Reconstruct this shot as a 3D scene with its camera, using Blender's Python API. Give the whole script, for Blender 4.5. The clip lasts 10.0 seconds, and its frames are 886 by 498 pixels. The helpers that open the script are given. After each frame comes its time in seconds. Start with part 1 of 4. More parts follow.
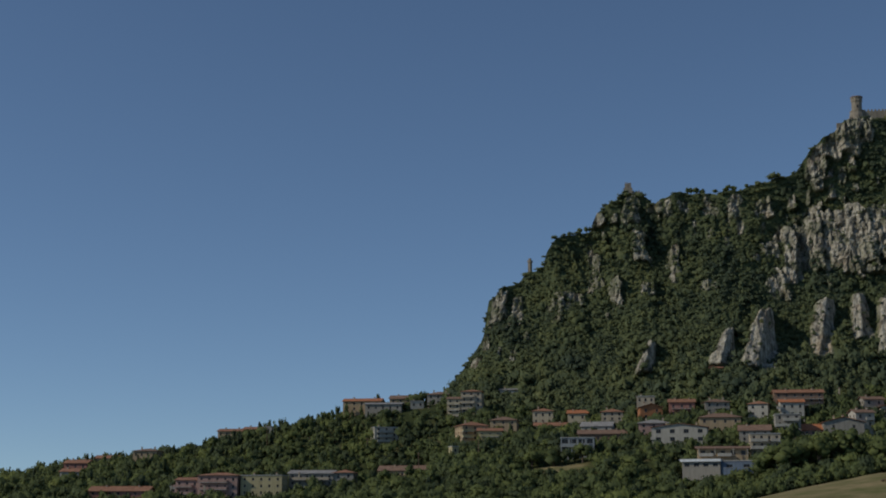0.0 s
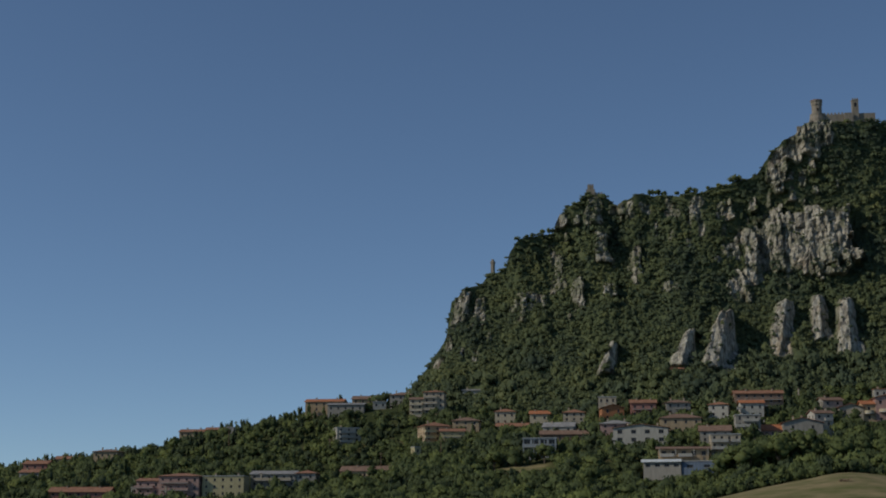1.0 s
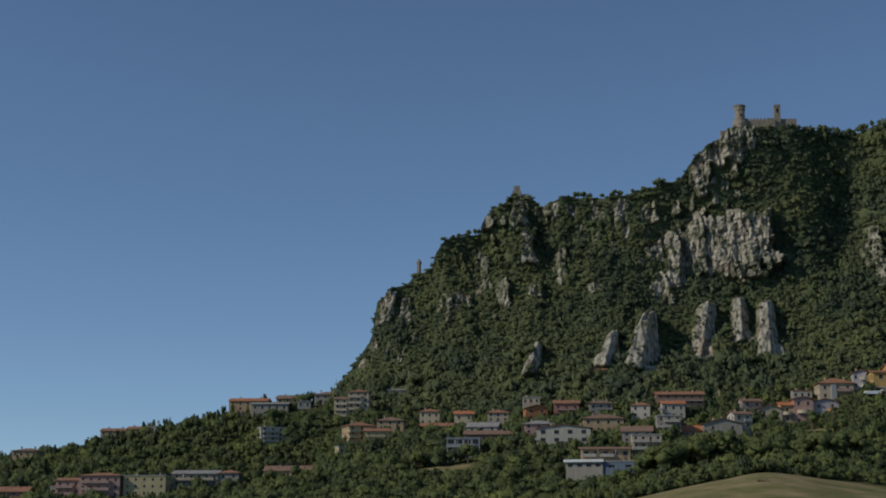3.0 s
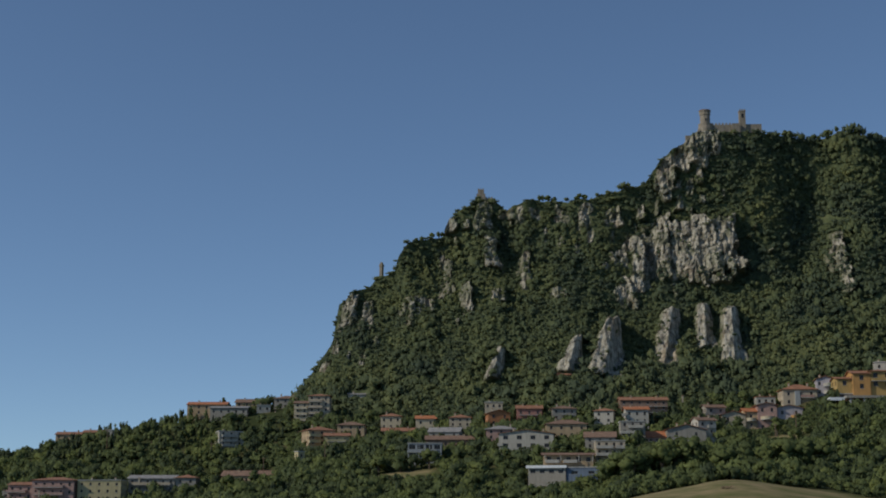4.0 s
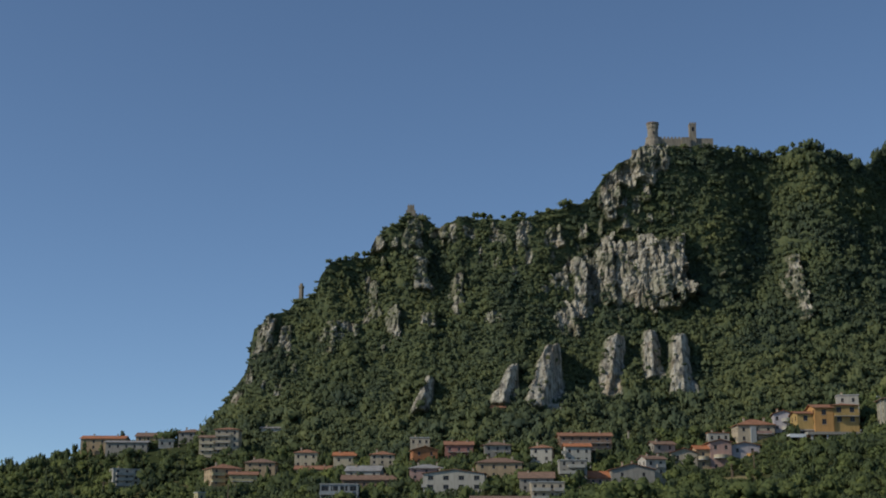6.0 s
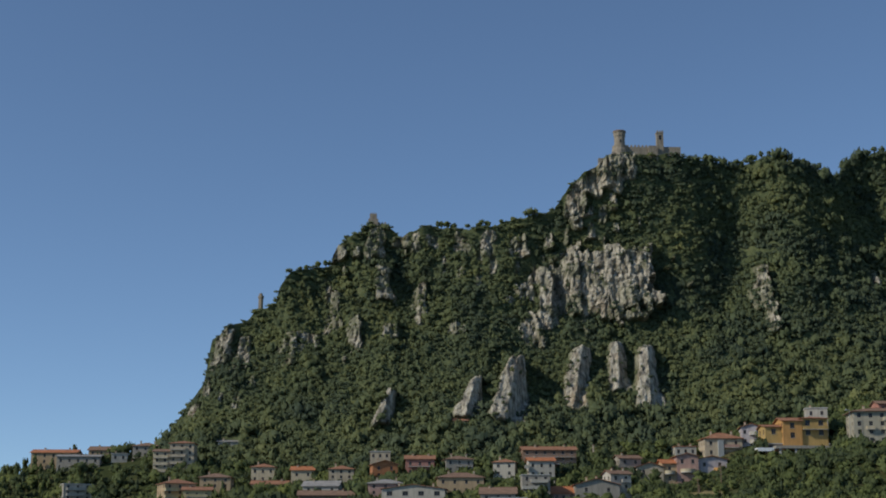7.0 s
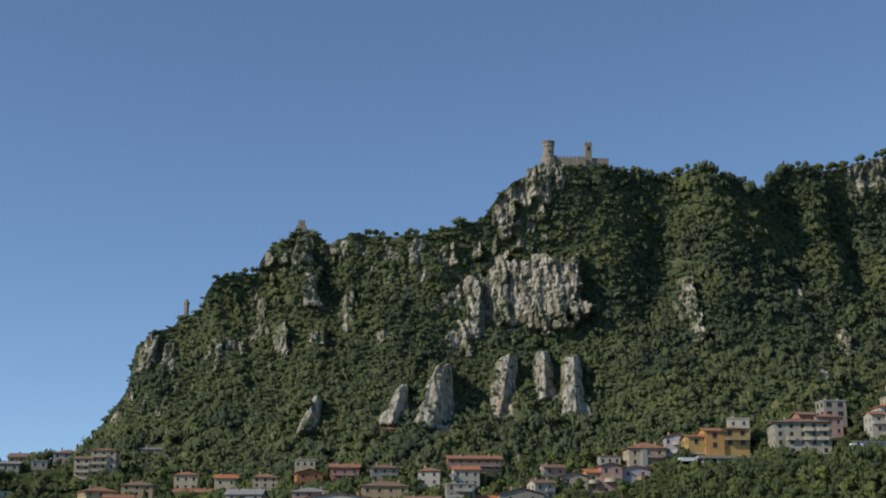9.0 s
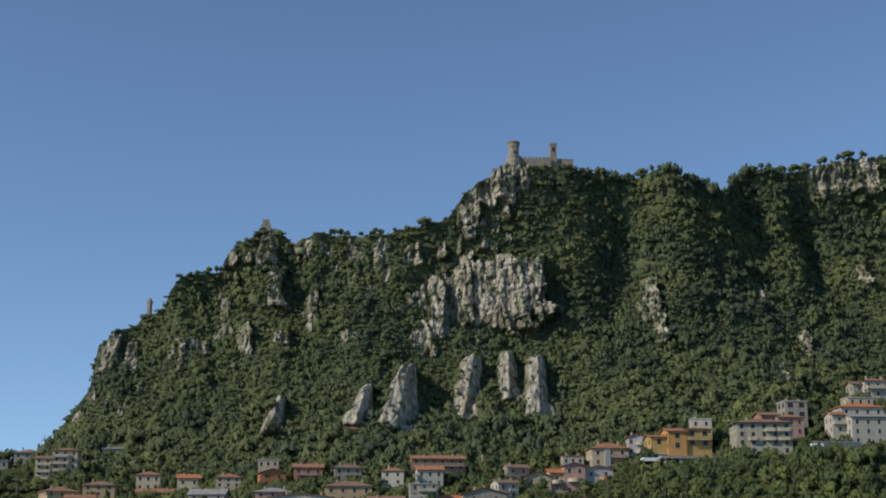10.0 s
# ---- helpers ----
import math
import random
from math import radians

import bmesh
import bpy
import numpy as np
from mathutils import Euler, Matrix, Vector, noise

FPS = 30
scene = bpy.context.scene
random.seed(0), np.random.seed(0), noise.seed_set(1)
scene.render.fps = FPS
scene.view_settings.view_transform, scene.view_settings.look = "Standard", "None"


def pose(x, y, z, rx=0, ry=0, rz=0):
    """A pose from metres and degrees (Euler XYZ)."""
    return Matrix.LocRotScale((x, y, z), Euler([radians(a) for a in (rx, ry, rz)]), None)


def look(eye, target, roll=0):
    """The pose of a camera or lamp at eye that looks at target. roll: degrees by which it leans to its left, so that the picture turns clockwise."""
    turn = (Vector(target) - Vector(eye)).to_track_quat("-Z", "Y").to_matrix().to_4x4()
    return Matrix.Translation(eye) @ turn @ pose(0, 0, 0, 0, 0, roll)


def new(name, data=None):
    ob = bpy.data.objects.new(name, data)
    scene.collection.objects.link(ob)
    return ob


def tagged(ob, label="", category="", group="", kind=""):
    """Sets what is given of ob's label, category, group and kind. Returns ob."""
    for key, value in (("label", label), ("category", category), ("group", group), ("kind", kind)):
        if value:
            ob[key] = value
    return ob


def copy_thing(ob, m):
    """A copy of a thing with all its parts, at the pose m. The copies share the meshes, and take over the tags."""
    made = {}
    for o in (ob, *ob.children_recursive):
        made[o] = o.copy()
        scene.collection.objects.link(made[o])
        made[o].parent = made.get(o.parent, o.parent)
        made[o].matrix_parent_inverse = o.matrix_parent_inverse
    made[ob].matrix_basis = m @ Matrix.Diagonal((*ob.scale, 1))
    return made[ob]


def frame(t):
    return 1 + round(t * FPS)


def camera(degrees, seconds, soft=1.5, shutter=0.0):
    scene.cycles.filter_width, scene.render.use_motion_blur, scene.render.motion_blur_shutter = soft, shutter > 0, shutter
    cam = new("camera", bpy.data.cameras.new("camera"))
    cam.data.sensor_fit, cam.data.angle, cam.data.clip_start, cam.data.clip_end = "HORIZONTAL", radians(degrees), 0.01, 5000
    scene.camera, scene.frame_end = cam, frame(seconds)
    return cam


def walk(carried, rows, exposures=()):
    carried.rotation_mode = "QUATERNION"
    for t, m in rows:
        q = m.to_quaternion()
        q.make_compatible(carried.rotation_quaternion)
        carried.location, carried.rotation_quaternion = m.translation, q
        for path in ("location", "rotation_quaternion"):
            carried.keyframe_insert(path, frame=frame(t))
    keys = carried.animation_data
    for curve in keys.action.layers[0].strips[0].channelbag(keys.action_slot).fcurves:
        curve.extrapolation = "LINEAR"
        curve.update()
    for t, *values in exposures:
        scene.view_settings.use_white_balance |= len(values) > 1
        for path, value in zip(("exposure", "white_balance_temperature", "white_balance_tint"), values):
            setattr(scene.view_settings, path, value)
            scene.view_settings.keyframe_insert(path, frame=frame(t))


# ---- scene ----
cam = camera(36.0, 10.0, soft=1.9)
PATH = [
    (0, (-3.299, 0.418, -2.726), (-3.586, 2.359, -2.341), 0.1),
    (0.5, (-3.521, -0.101, -2.805), (-3.781, 1.845, -2.42), 0.1),
    (1, (-3.343, -0.34, -2.789), (-3.576, 1.609, -2.403), 0.0),
    (1.5, (-3.371, -0.473, -2.856), (-3.578, 1.479, -2.47), 0.0),
    (2, (-3.153, -0.57, -2.758), (-3.332, 1.384, -2.372), 0.0),
    (3.5, (-2.555, -1.075, -2.769), (-2.656, 0.885, -2.383), 0.0),
    (4, (-2.666, 6.181, -2.19), (-2.74, 8.14, -1.798), 0.1),
    (4.5, (-2.09, 21.019, -0.899), (-2.141, 22.978, -0.496), 0.1),
    (5, (-0.573, 37.816, 0.709), (-0.601, 39.772, 1.126), 0.0),
    (5.5, (1.091, 52.775, 2.245), (1.082, 54.729, 2.674), 0.1),
    (7, (6.815, 77.992, 5.877), (6.869, 79.939, 6.332), 0.0),
    (7.5, (7.215, 78.518, 5.65), (7.293, 80.462, 6.113), 0.0),
    (8, (7.956, 78.621, 5.703), (8.059, 80.562, 6.171), 0.0),
    (8.5, (8.055, 78.576, 5.95), (8.183, 80.517, 6.416), 0.0),
    (9, (8.056, 78.449, 5.941), (8.211, 80.388, 6.408), -0.0),
    (9.5, (8.083, 78.448, 5.858), (8.263, 80.385, 6.326), -0.1),
    (10, (8.178, 78.089, 6.116), (8.384, 80.023, 6.582), -0.1),
]
walk(cam, [(t, look(eye, target, roll)) for t, eye, target, roll in PATH],
     [(0, -0.92, 6500, 7), (2, -0.83, 6500, 7), (4.5, -0.60, 6500, 7), (7, -0.36, 6500, 7), (10, -0.10, 6500, 7)])

# ---- world, sun, exposure ----
SUN = Vector((-0.77, -0.28, 0.57)).normalized()
world = bpy.data.worlds.new("sky")
scene.world = world
world.use_nodes = True
sky = world.node_tree.nodes.new("ShaderNodeTexSky")
sky.sky_type, sky.sun_disc = "NISHITA", False
sky.sun_elevation = math.asin(SUN.z)
sky.sun_rotation = math.atan2(SUN.x, SUN.y)
sky.altitude, sky.air_density, sky.dust_density, sky.ozone_density = 2000, 1.0, 0.0, 3.2
back = world.node_tree.nodes["Background"]
back.inputs["Strength"].default_value = 0.15
# the sky starts a few degrees above the true horizon, for a flatter gradient
lift = world.node_tree.nodes.new("ShaderNodeVectorMath")
lift.operation, lift.inputs[1].default_value = "ADD", (0, 0, 0.05)
world.node_tree.links.new(world.node_tree.nodes.new("ShaderNodeTexCoord").outputs["Generated"], lift.inputs[0])
world.node_tree.links.new(lift.outputs["Vector"], sky.inputs["Vector"])
world.node_tree.links.new(sky.outputs["Color"], back.inputs["Color"])
sun = new("sun", bpy.data.lights.new("sun", "SUN"))
sun.data.energy, sun.data.angle, sun.data.color = 3.9, radians(0.53), (1.0, 0.93, 0.82)
sun.matrix_world = look(SUN * 100, (0, 0, 0))

# ---- materials ----
def nodes_of(name):
    m = bpy.data.materials.new(name)
    m.use_nodes = True
    nt = m.node_tree
    return m, nt, nt.nodes["Principled BSDF"], nt.nodes.new("ShaderNodeTexCoord").outputs["Object"]


def grain(nt, coord, scale, detail=4.0, stretch=(1, 1, 1), rough=0.55):
    mp = nt.nodes.new("ShaderNodeMapping")
    mp.inputs["Scale"].default_value = stretch
    nt.links.new(coord, mp.inputs["Vector"])
    n = nt.nodes.new("ShaderNodeTexNoise")
    n.inputs["Scale"].default_value, n.inputs["Detail"].default_value = scale, detail
    n.inputs["Roughness"].default_value = rough
    nt.links.new(mp.outputs["Vector"], n.inputs["Vector"])
    return n.outputs["Fac"]


def ramp(nt, fac, stops):
    r = nt.nodes.new("ShaderNodeValToRGB")
    el = r.color_ramp.elements
    while len(el) < len(stops):
        el.new(0.5)
    for e, (p, c) in zip(el, stops):
        e.position, e.color = p, (*c, 1)
    nt.links.new(fac, r.inputs["Fac"])
    return r.outputs["Color"]


def blend(nt, fac, a, b, mode="MIX"):
    m = nt.nodes.new("ShaderNodeMix")
    m.data_type, m.blend_type = "RGBA", mode
    for key, v in (("Factor", fac), ("A", a), ("B", b)):
        idx = {"Factor": 0, "A": 6, "B": 7}[key]
        if isinstance(v, (int, float)):
            m.inputs[idx].default_value = v
        elif isinstance(v, tuple):
            m.inputs[idx].default_value = (*v, 1)
        else:
            nt.links.new(v, m.inputs[idx])
    return m.outputs[2]


def bump(nt, bsdf, height, strength, distance):
    b = nt.nodes.new("ShaderNodeBump")
    b.inputs["Strength"].default_value, b.inputs["Distance"].default_value = strength, distance
    nt.links.new(height, b.inputs["Height"])
    nt.links.new(b.outputs["Normal"], bsdf.inputs["Normal"])


def shade(c, k):
    return tuple(min(1.0, v * k) for v in c)


def plaster(name, c, dirt=0.62):
    """Painted render with rain streaks and grain."""
    m, nt, bsdf, co = nodes_of(name)
    streak = grain(nt, co, 1.1, 5, (1, 1, 0.22))
    col = ramp(nt, streak, [(0.3, shade(c, dirt)), (0.62, c), (0.85, shade(c, 1.08))])
    col = blend(nt, 0.35, col, ramp(nt, grain(nt, co, 9, 3), [(0.3, shade(c, 0.7)), (0.7, shade(c, 1.1))]))
    nt.links.new(col, bsdf.inputs["Base Color"])
    bsdf.inputs["Roughness"].default_value = 0.9
    bump(nt, bsdf, grain(nt, co, 14, 3), 0.25, 0.02)
    return m


def tiles(name, c):
    """Clay roof tiles: courses in relief, mottled from tile to tile."""
    m, nt, bsdf, co = nodes_of(name)
    v = nt.nodes.new("ShaderNodeTexVoronoi")
    v.inputs["Scale"].default_value = 3.2
    nt.links.new(co, v.inputs["Vector"])
    col = ramp(nt, v.outputs["Distance"], [(0.0, shade(c, 1.25)), (0.45, c), (0.8, shade(c, 0.6))])
    col = blend(nt, 0.5, col, ramp(nt, grain(nt, co, 0.5, 4), [(0.3, shade(c, 0.55)), (0.55, c), (0.75, shade(c, 1.3))]))
    nt.links.new(col, bsdf.inputs["Base Color"])
    bsdf.inputs["Roughness"].default_value = 0.85
    w = nt.nodes.new("ShaderNodeTexWave")
    w.inputs["Scale"].default_value, w.inputs["Distortion"].default_value = 1.4, 0.6
    nt.links.new(co, w.inputs["Vector"])
    bump(nt, bsdf, w.outputs["Fac"], 0.6, 0.05)
    return m


def plain(name, c, rough=0.6, metal=0.0):
    m, nt, bsdf, co = nodes_of(name)
    col = ramp(nt, grain(nt, co, 3, 4), [(0.3, shade(c, 0.75)), (0.7, shade(c, 1.12))])
    nt.links.new(col, bsdf.inputs["Base Color"])
    bsdf.inputs["Roughness"].default_value, bsdf.inputs["Metallic"].default_value = rough, metal
    return m


def attribute(nt, name):
    a = nt.nodes.new("ShaderNodeAttribute")
    a.attribute_name = name
    return a.outputs["Fac"]


def foliage(name, dark, mid, light):
    """Leaves: tone from tree to tree, smaller change from leaf clump to leaf clump, some light through them."""
    m, nt, bsdf, co = nodes_of(name)
    geo = nt.nodes.new("ShaderNodeNewGeometry")
    tone = attribute(nt, "tone")
    add = nt.nodes.new("ShaderNodeMath")
    add.operation = "MULTIPLY_ADD"
    nt.links.new(geo.outputs["Random Per Island"], add.inputs[0])
    add.inputs[1].default_value = 0.16
    speck = nt.nodes.new("ShaderNodeMath")
    speck.operation = "MULTIPLY_ADD"
    nt.links.new(grain(nt, co, 1.7, 4, (1, 1, 1), 0.75), speck.inputs[0])
    speck.inputs[1].default_value, speck.inputs[2].default_value = 0.7, -0.33
    both = nt.nodes.new("ShaderNodeMath")
    both.operation = "ADD"
    nt.links.new(tone, both.inputs[0])
    nt.links.new(speck.outputs[0], both.inputs[1])
    nt.links.new(both.outputs[0], add.inputs[2])
    col = ramp(nt, add.outputs[0], [(0.02, dark), (0.45, mid), (0.95, light)])
    nt.links.new(col, bsdf.inputs["Base Color"])
    bsdf.inputs["Roughness"].default_value = 0.75
    bsdf.inputs["Specular IOR Level"].default_value = 0.2
    tr = nt.nodes.new("ShaderNodeBsdfTranslucent")
    nt.links.new(col, tr.inputs["Color"])
    mx = nt.nodes.new("ShaderNodeMixShader")
    mx.inputs[0].default_value = 0.42
    nt.links.new(bsdf.outputs[0], mx.inputs[1])
    nt.links.new(tr.outputs[0], mx.inputs[2])
    nt.links.new(mx.outputs[0], nt.nodes["Material Output"].inputs["Surface"])
    return m


def rock_colour(nt, co):
    streak = grain(nt, co, 0.36, 9, (1, 1, 0.38), 0.74)
    col = ramp(nt, streak, [(0.36, (0.085, 0.075, 0.06)), (0.45, (0.235, 0.208, 0.165)), (0.53, (0.415, 0.372, 0.29)), (0.66, (0.59, 0.535, 0.43))])
    ochre = ramp(nt, grain(nt, co, 0.07, 5), [(0.55, (0, 0, 0)), (0.72, (0.5, 0.5, 0.5))])
    col = blend(nt, ochre, col, (0.36, 0.25, 0.15))
    moss = ramp(nt, grain(nt, co, 0.3, 7), [(0.52, (0, 0, 0)), (0.62, (0.55, 0.55, 0.55))])
    return blend(nt, moss, col, (0.10, 0.10, 0.06))


def mountain_material():
    m, nt, bsdf, co = nodes_of("limestone_and_soil")
    soil = ramp(nt, grain(nt, co, 0.3, 6), [(0.35, (0.07, 0.085, 0.04)), (0.6, (0.105, 0.12, 0.055)), (0.78, (0.13, 0.115, 0.062))])
    nt.links.new(blend(nt, attribute(nt, "rock"), soil, rock_colour(nt, co)), bsdf.inputs["Base Color"])
    bsdf.inputs["Roughness"].default_value = 0.95
    bsdf.inputs["Specular IOR Level"].default_value = 0.15
    bump(nt, bsdf, grain(nt, co, 0.6, 9, (1, 1, 0.4), 0.72), 0.8, 0.9)
    return m


def ground_material():
    m, nt, bsdf, co = nodes_of("grassland")
    grass = ramp(nt, grain(nt, co, 0.12, 7), [(0.3, (0.025, 0.036, 0.013)), (0.5, (0.05, 0.06, 0.022)), (0.7, (0.11, 0.095, 0.045))])
    hay = ramp(nt, grain(nt, co, 0.09, 8, (1, 2.2, 1)), [(0.3, (0.10, 0.115, 0.035)), (0.5, (0.20, 0.17, 0.08)), (0.7, (0.31, 0.235, 0.125))])
    nt.links.new(blend(nt, attribute(nt, "field"), grass, hay), bsdf.inputs["Base Color"])
    bsdf.inputs["Roughness"].default_value = 1.0
    bsdf.inputs["Specular IOR Level"].default_value = 0.1
    bump(nt, bsdf, grain(nt, co, 1.5, 8), 0.7, 0.3)
    return m


WALL = {
    "white": plaster("white_plaster", (0.47, 0.43, 0.355)), "ivory": plaster("ivory_plaster", (0.40, 0.36, 0.27)),
    "ochre": plaster("ochre_plaster", (0.47, 0.31, 0.11)), "cream": plaster("cream_plaster", (0.55, 0.46, 0.31)),
    "yellow": plaster("yellow_plaster", (0.50, 0.42, 0.23)), "tan": plaster("tan_plaster", (0.47, 0.34, 0.20)),
    "orange": plaster("orange_plaster", (0.52, 0.28, 0.095)), "rust": plaster("rust_plaster", (0.44, 0.18, 0.075)),
    "pink": plaster("pink_plaster", (0.46, 0.29, 0.235)), "red": plaster("red_plaster", (0.40, 0.185, 0.14)),
    "grey": plaster("grey_plaster", (0.34, 0.305, 0.25)), "beige": plaster("beige_plaster", (0.50, 0.41, 0.29)),
    "brown": plaster("brown_plaster", (0.27, 0.17, 0.11)), "blue": plaster("pale_blue_plaster", (0.33, 0.345, 0.34)),
    # slate: shade on the workshop's side as a colour, and the retaining wall
    "slate": plaster("slate_blue_wall_and_shade", (0.15, 0.19, 0.25)), "lilac": plaster("lilac_plaster", (0.47, 0.42, 0.42)),
}
ROOF = {
    "terracotta": tiles("terracotta_tiles", (0.33, 0.155, 0.085)), "orange": tiles("new_orange_tiles", (0.46, 0.17, 0.07)),
    "brown": tiles("weathered_brown_tiles", (0.24, 0.145, 0.095)), "grey": tiles("grey_roof_sheets", (0.30, 0.28, 0.26)),
    "concrete": plaster("concrete", (0.50, 0.48, 0.44)),
}
GLASS = plain("window_glass", (0.022, 0.022, 0.024), 0.2)
GLASS.node_tree.nodes["Principled BSDF"].inputs["Specular IOR Level"].default_value = 0.3
FRAME = plain("window_frame_paint", (0.17, 0.13, 0.10), 0.5)
SHUTTER = plain("brown_shutter_paint", (0.13, 0.06, 0.03), 0.6)
RAIL = plain("railing_metal", (0.30, 0.29, 0.28), 0.45, 0.6)
WHITE = plain("white_paint", (0.8, 0.8, 0.78), 0.5)
POLE = plain("galvanised_steel", (0.38, 0.38, 0.37), 0.5, 0.7)
WOOD = plain("weathered_wood", (0.20, 0.13, 0.08), 0.8)
TYRE = plain("tyre_rubber", (0.03, 0.03, 0.03), 0.8)
BARK = plain("bark", (0.12, 0.09, 0.06), 0.95)
STONE = plaster("castle_stone", (0.31, 0.26, 0.195), 0.45)
LEAF_WOOD = foliage("woodland_leaves", (0.084, 0.112, 0.074), (0.140, 0.168, 0.080), (0.245, 0.255, 0.100))
LEAF_NEAR = foliage("garden_leaves", (0.072, 0.094, 0.052), (0.134, 0.164, 0.062), (0.235, 0.262, 0.080))
EARTH = ground_material()
LIMESTONE = mountain_material()

# ---- mesh helpers ----
class Shape:
    """Collects boxes, quads and turned bodies into one mesh."""

    def __init__(self):
        self.v, self.f = [], []

    def poly(self, *pts):
        n = len(self.v)
        self.v += [tuple(p) for p in pts]
        self.f.append(tuple(range(n, n + len(pts))))
        return self

    def box(self, x0, x1, y0, y1, z0, z1):
        n = len(self.v)
        self.v += [(x, y, z) for z in (z0, z1) for y in (y0, y1) for x in (x0, x1)]
        self.f += [tuple(n + i for i in q) for q in ((0, 2, 3, 1), (4, 5, 7, 6), (0, 1, 5, 4), (2, 6, 7, 3), (0, 4, 6, 2), (1, 3, 7, 5))]
        return self

    def turned(self, rings, seg=14, a0=0.0, a1=2 * math.pi, cx=0.0, cy=0.0):
        """rings: (radius, z) from the bottom up."""
        n, full = len(self.v), abs(a1 - a0 - 2 * math.pi) < 1e-6
        m = seg if full else seg + 1
        for r, z in rings:
            self.v += [(cx + r * math.cos(a0 + (a1 - a0) * k / seg), cy + r * math.sin(a0 + (a1 - a0) * k / seg), z) for k in range(m)]
        for i in range(len(rings) - 1):
            for k in range(seg):
                a, b = n + i * m + k, n + i * m + (k + 1) % m
                self.f.append((a, b, b + m, a + m))
        self.f.append(tuple(range(n + m - 1, n - 1, -1)))
        self.f.append(tuple(range(n + (len(rings) - 1) * m, n + len(rings) * m)))
        return self

    def mesh(self, name, material):
        me = bpy.data.meshes.new(name)
        me.from_pydata(self.v, [], self.f)
        me.materials.append(material)
        return me


def part(name, shape, material, parent, label="", at=None):
    me = shape if isinstance(shape, bpy.types.Mesh) else shape.mesh(name, material)
    ob = new(name, me)
    ob.parent = parent
    if at is not None:
        ob.matrix_local = at
    return tagged(ob, label)


def raw_mesh(name, verts, quads, tris, material, **attributes):
    """A mesh from arrays."""
    me = bpy.data.meshes.new(name)
    me.vertices.add(len(verts))
    me.vertices.foreach_set("co", np.asarray(verts, np.float32).ravel())
    nq, nt = len(quads), len(tris)
    me.loops.add(nq * 4 + nt * 3)
    me.loops.foreach_set("vertex_index", np.r_[np.asarray(quads, np.int32).ravel(), np.asarray(tris, np.int32).ravel()].astype(np.int32))
    me.polygons.add(nq + nt)
    me.polygons.foreach_set("loop_start", np.r_[np.arange(nq) * 4, nq * 4 + np.arange(nt) * 3].astype(np.int32))
    me.update(calc_edges=True)
    me.validate()
    for key, values in attributes.items():
        me.attributes.new(key, "FLOAT", "POINT").data.foreach_set("value", np.asarray(values, np.float32))
    me.materials.append(material)
    return me


def grid_quads(rows, cols):
    i = np.arange((rows - 1) * (cols - 1))
    a = i // (cols - 1) * cols + i % (cols - 1)
    return np.stack([a, a + 1, a + cols + 1, a + cols], 1)


def fbm(x, y, octaves=4, seed=0):
    """Smooth value noise on arrays, about -1 to 1."""
    out, amp, total = np.zeros(np.broadcast(x, y).shape), 1.0, 0.0
    for o in range(octaves):
        table = np.random.RandomState(seed * 17 + o).uniform(-1, 1, (256, 256))
        xi, yi = np.floor(x).astype(int), np.floor(y).astype(int)
        u, v = x - xi, y - yi
        u, v = u * u * (3 - 2 * u), v * v * (3 - 2 * v)
        g = lambda a, b: table[(xi + a) & 255, (yi + b) & 255]
        out = out + amp * ((g(0, 0) * (1 - u) + g(1, 0) * u) * (1 - v) + (g(0, 1) * (1 - u) + g(1, 1) * u) * v)
        total, amp, x, y = total + amp, amp * 0.5, x * 2.03 + 7.1, y * 2.03 + 3.7
    return out / total


def smooth(a, b, x):
    t = np.clip((x - a) / (b - a), 0, 1)
    return t * t * (3 - 2 * t)


# ---- ground: heights of the land, (x, y, z) ----
VILLAGE = [(-89, 650, 45), (-79, 601, 28), (-83, 580, 20), (-50, 633, 37), (-18, 615, 35), (-21, 570, 27), (-30, 546, 20), (12, 605, 39), (10, 546, 25),
           (27, 565, 30), (44, 589, 36), (62, 600, 43), (40, 520, 18), (21, 500, 8), (66, 545, 26), (113, 606, 34), (157, 597, 48), (128, 594, 43), (187, 591, 50),
           (232, 594, 56), (264, 659, 79), (100, 634, 50), (140, 640, 58), (215, 650, 74), (300, 665, 95), (420, 665, 100), (330, 520, 60), (0, 640, 46)]
LEFT_HILL = [(-330, 650, 12), (-280, 650, 21), (-244, 640, 22), (-212, 690, 34), (-236, 665, 26), (-192, 665, 36), (-150, 668, 46), (-124, 668, 50), (-99, 680, 53),
             (-219, 545, 2), (-186, 554, 2), (-161, 556, 2), (-139, 565, 8), (-106, 590, 12), (-123, 633, 30), (-200, 800, 10), (-120, 790, 20), (-400, 640, 2),
             (-180, 600, 14), (-240, 600, 12), (-300, 780, 0)]
FORELAND = [(-30, 450, -3), (-91, 480, 0), (25, 460, 0), (44, 470, 8), (69, 450, 9), (66, 418, 10.5), (33, 402, 3), (99, 402, 3), (66, 398, 6), (132, 512, 21),
            (106, 546, 26), (158, 546, 40), (196, 535, 43), (188, 490, 22), (150, 440, 8), (-124, 500, -4), (-220, 500, -7), (0, 0, -6), (0, 85, -2), (0, 250, -14),
            (-300, 300, -16), (300, 250, -10), (220, 400, 10), (-60, 400, -10), (66, 370, -3)]
LAND = np.array(VILLAGE + LEFT_HILL + FORELAND, float)
_d = np.hypot(LAND[:, None, 0] - LAND[None, :, 0], LAND[:, None, 1] - LAND[None, :, 1])
_n = len(LAND)
_A = np.zeros((_n + 1, _n + 1))
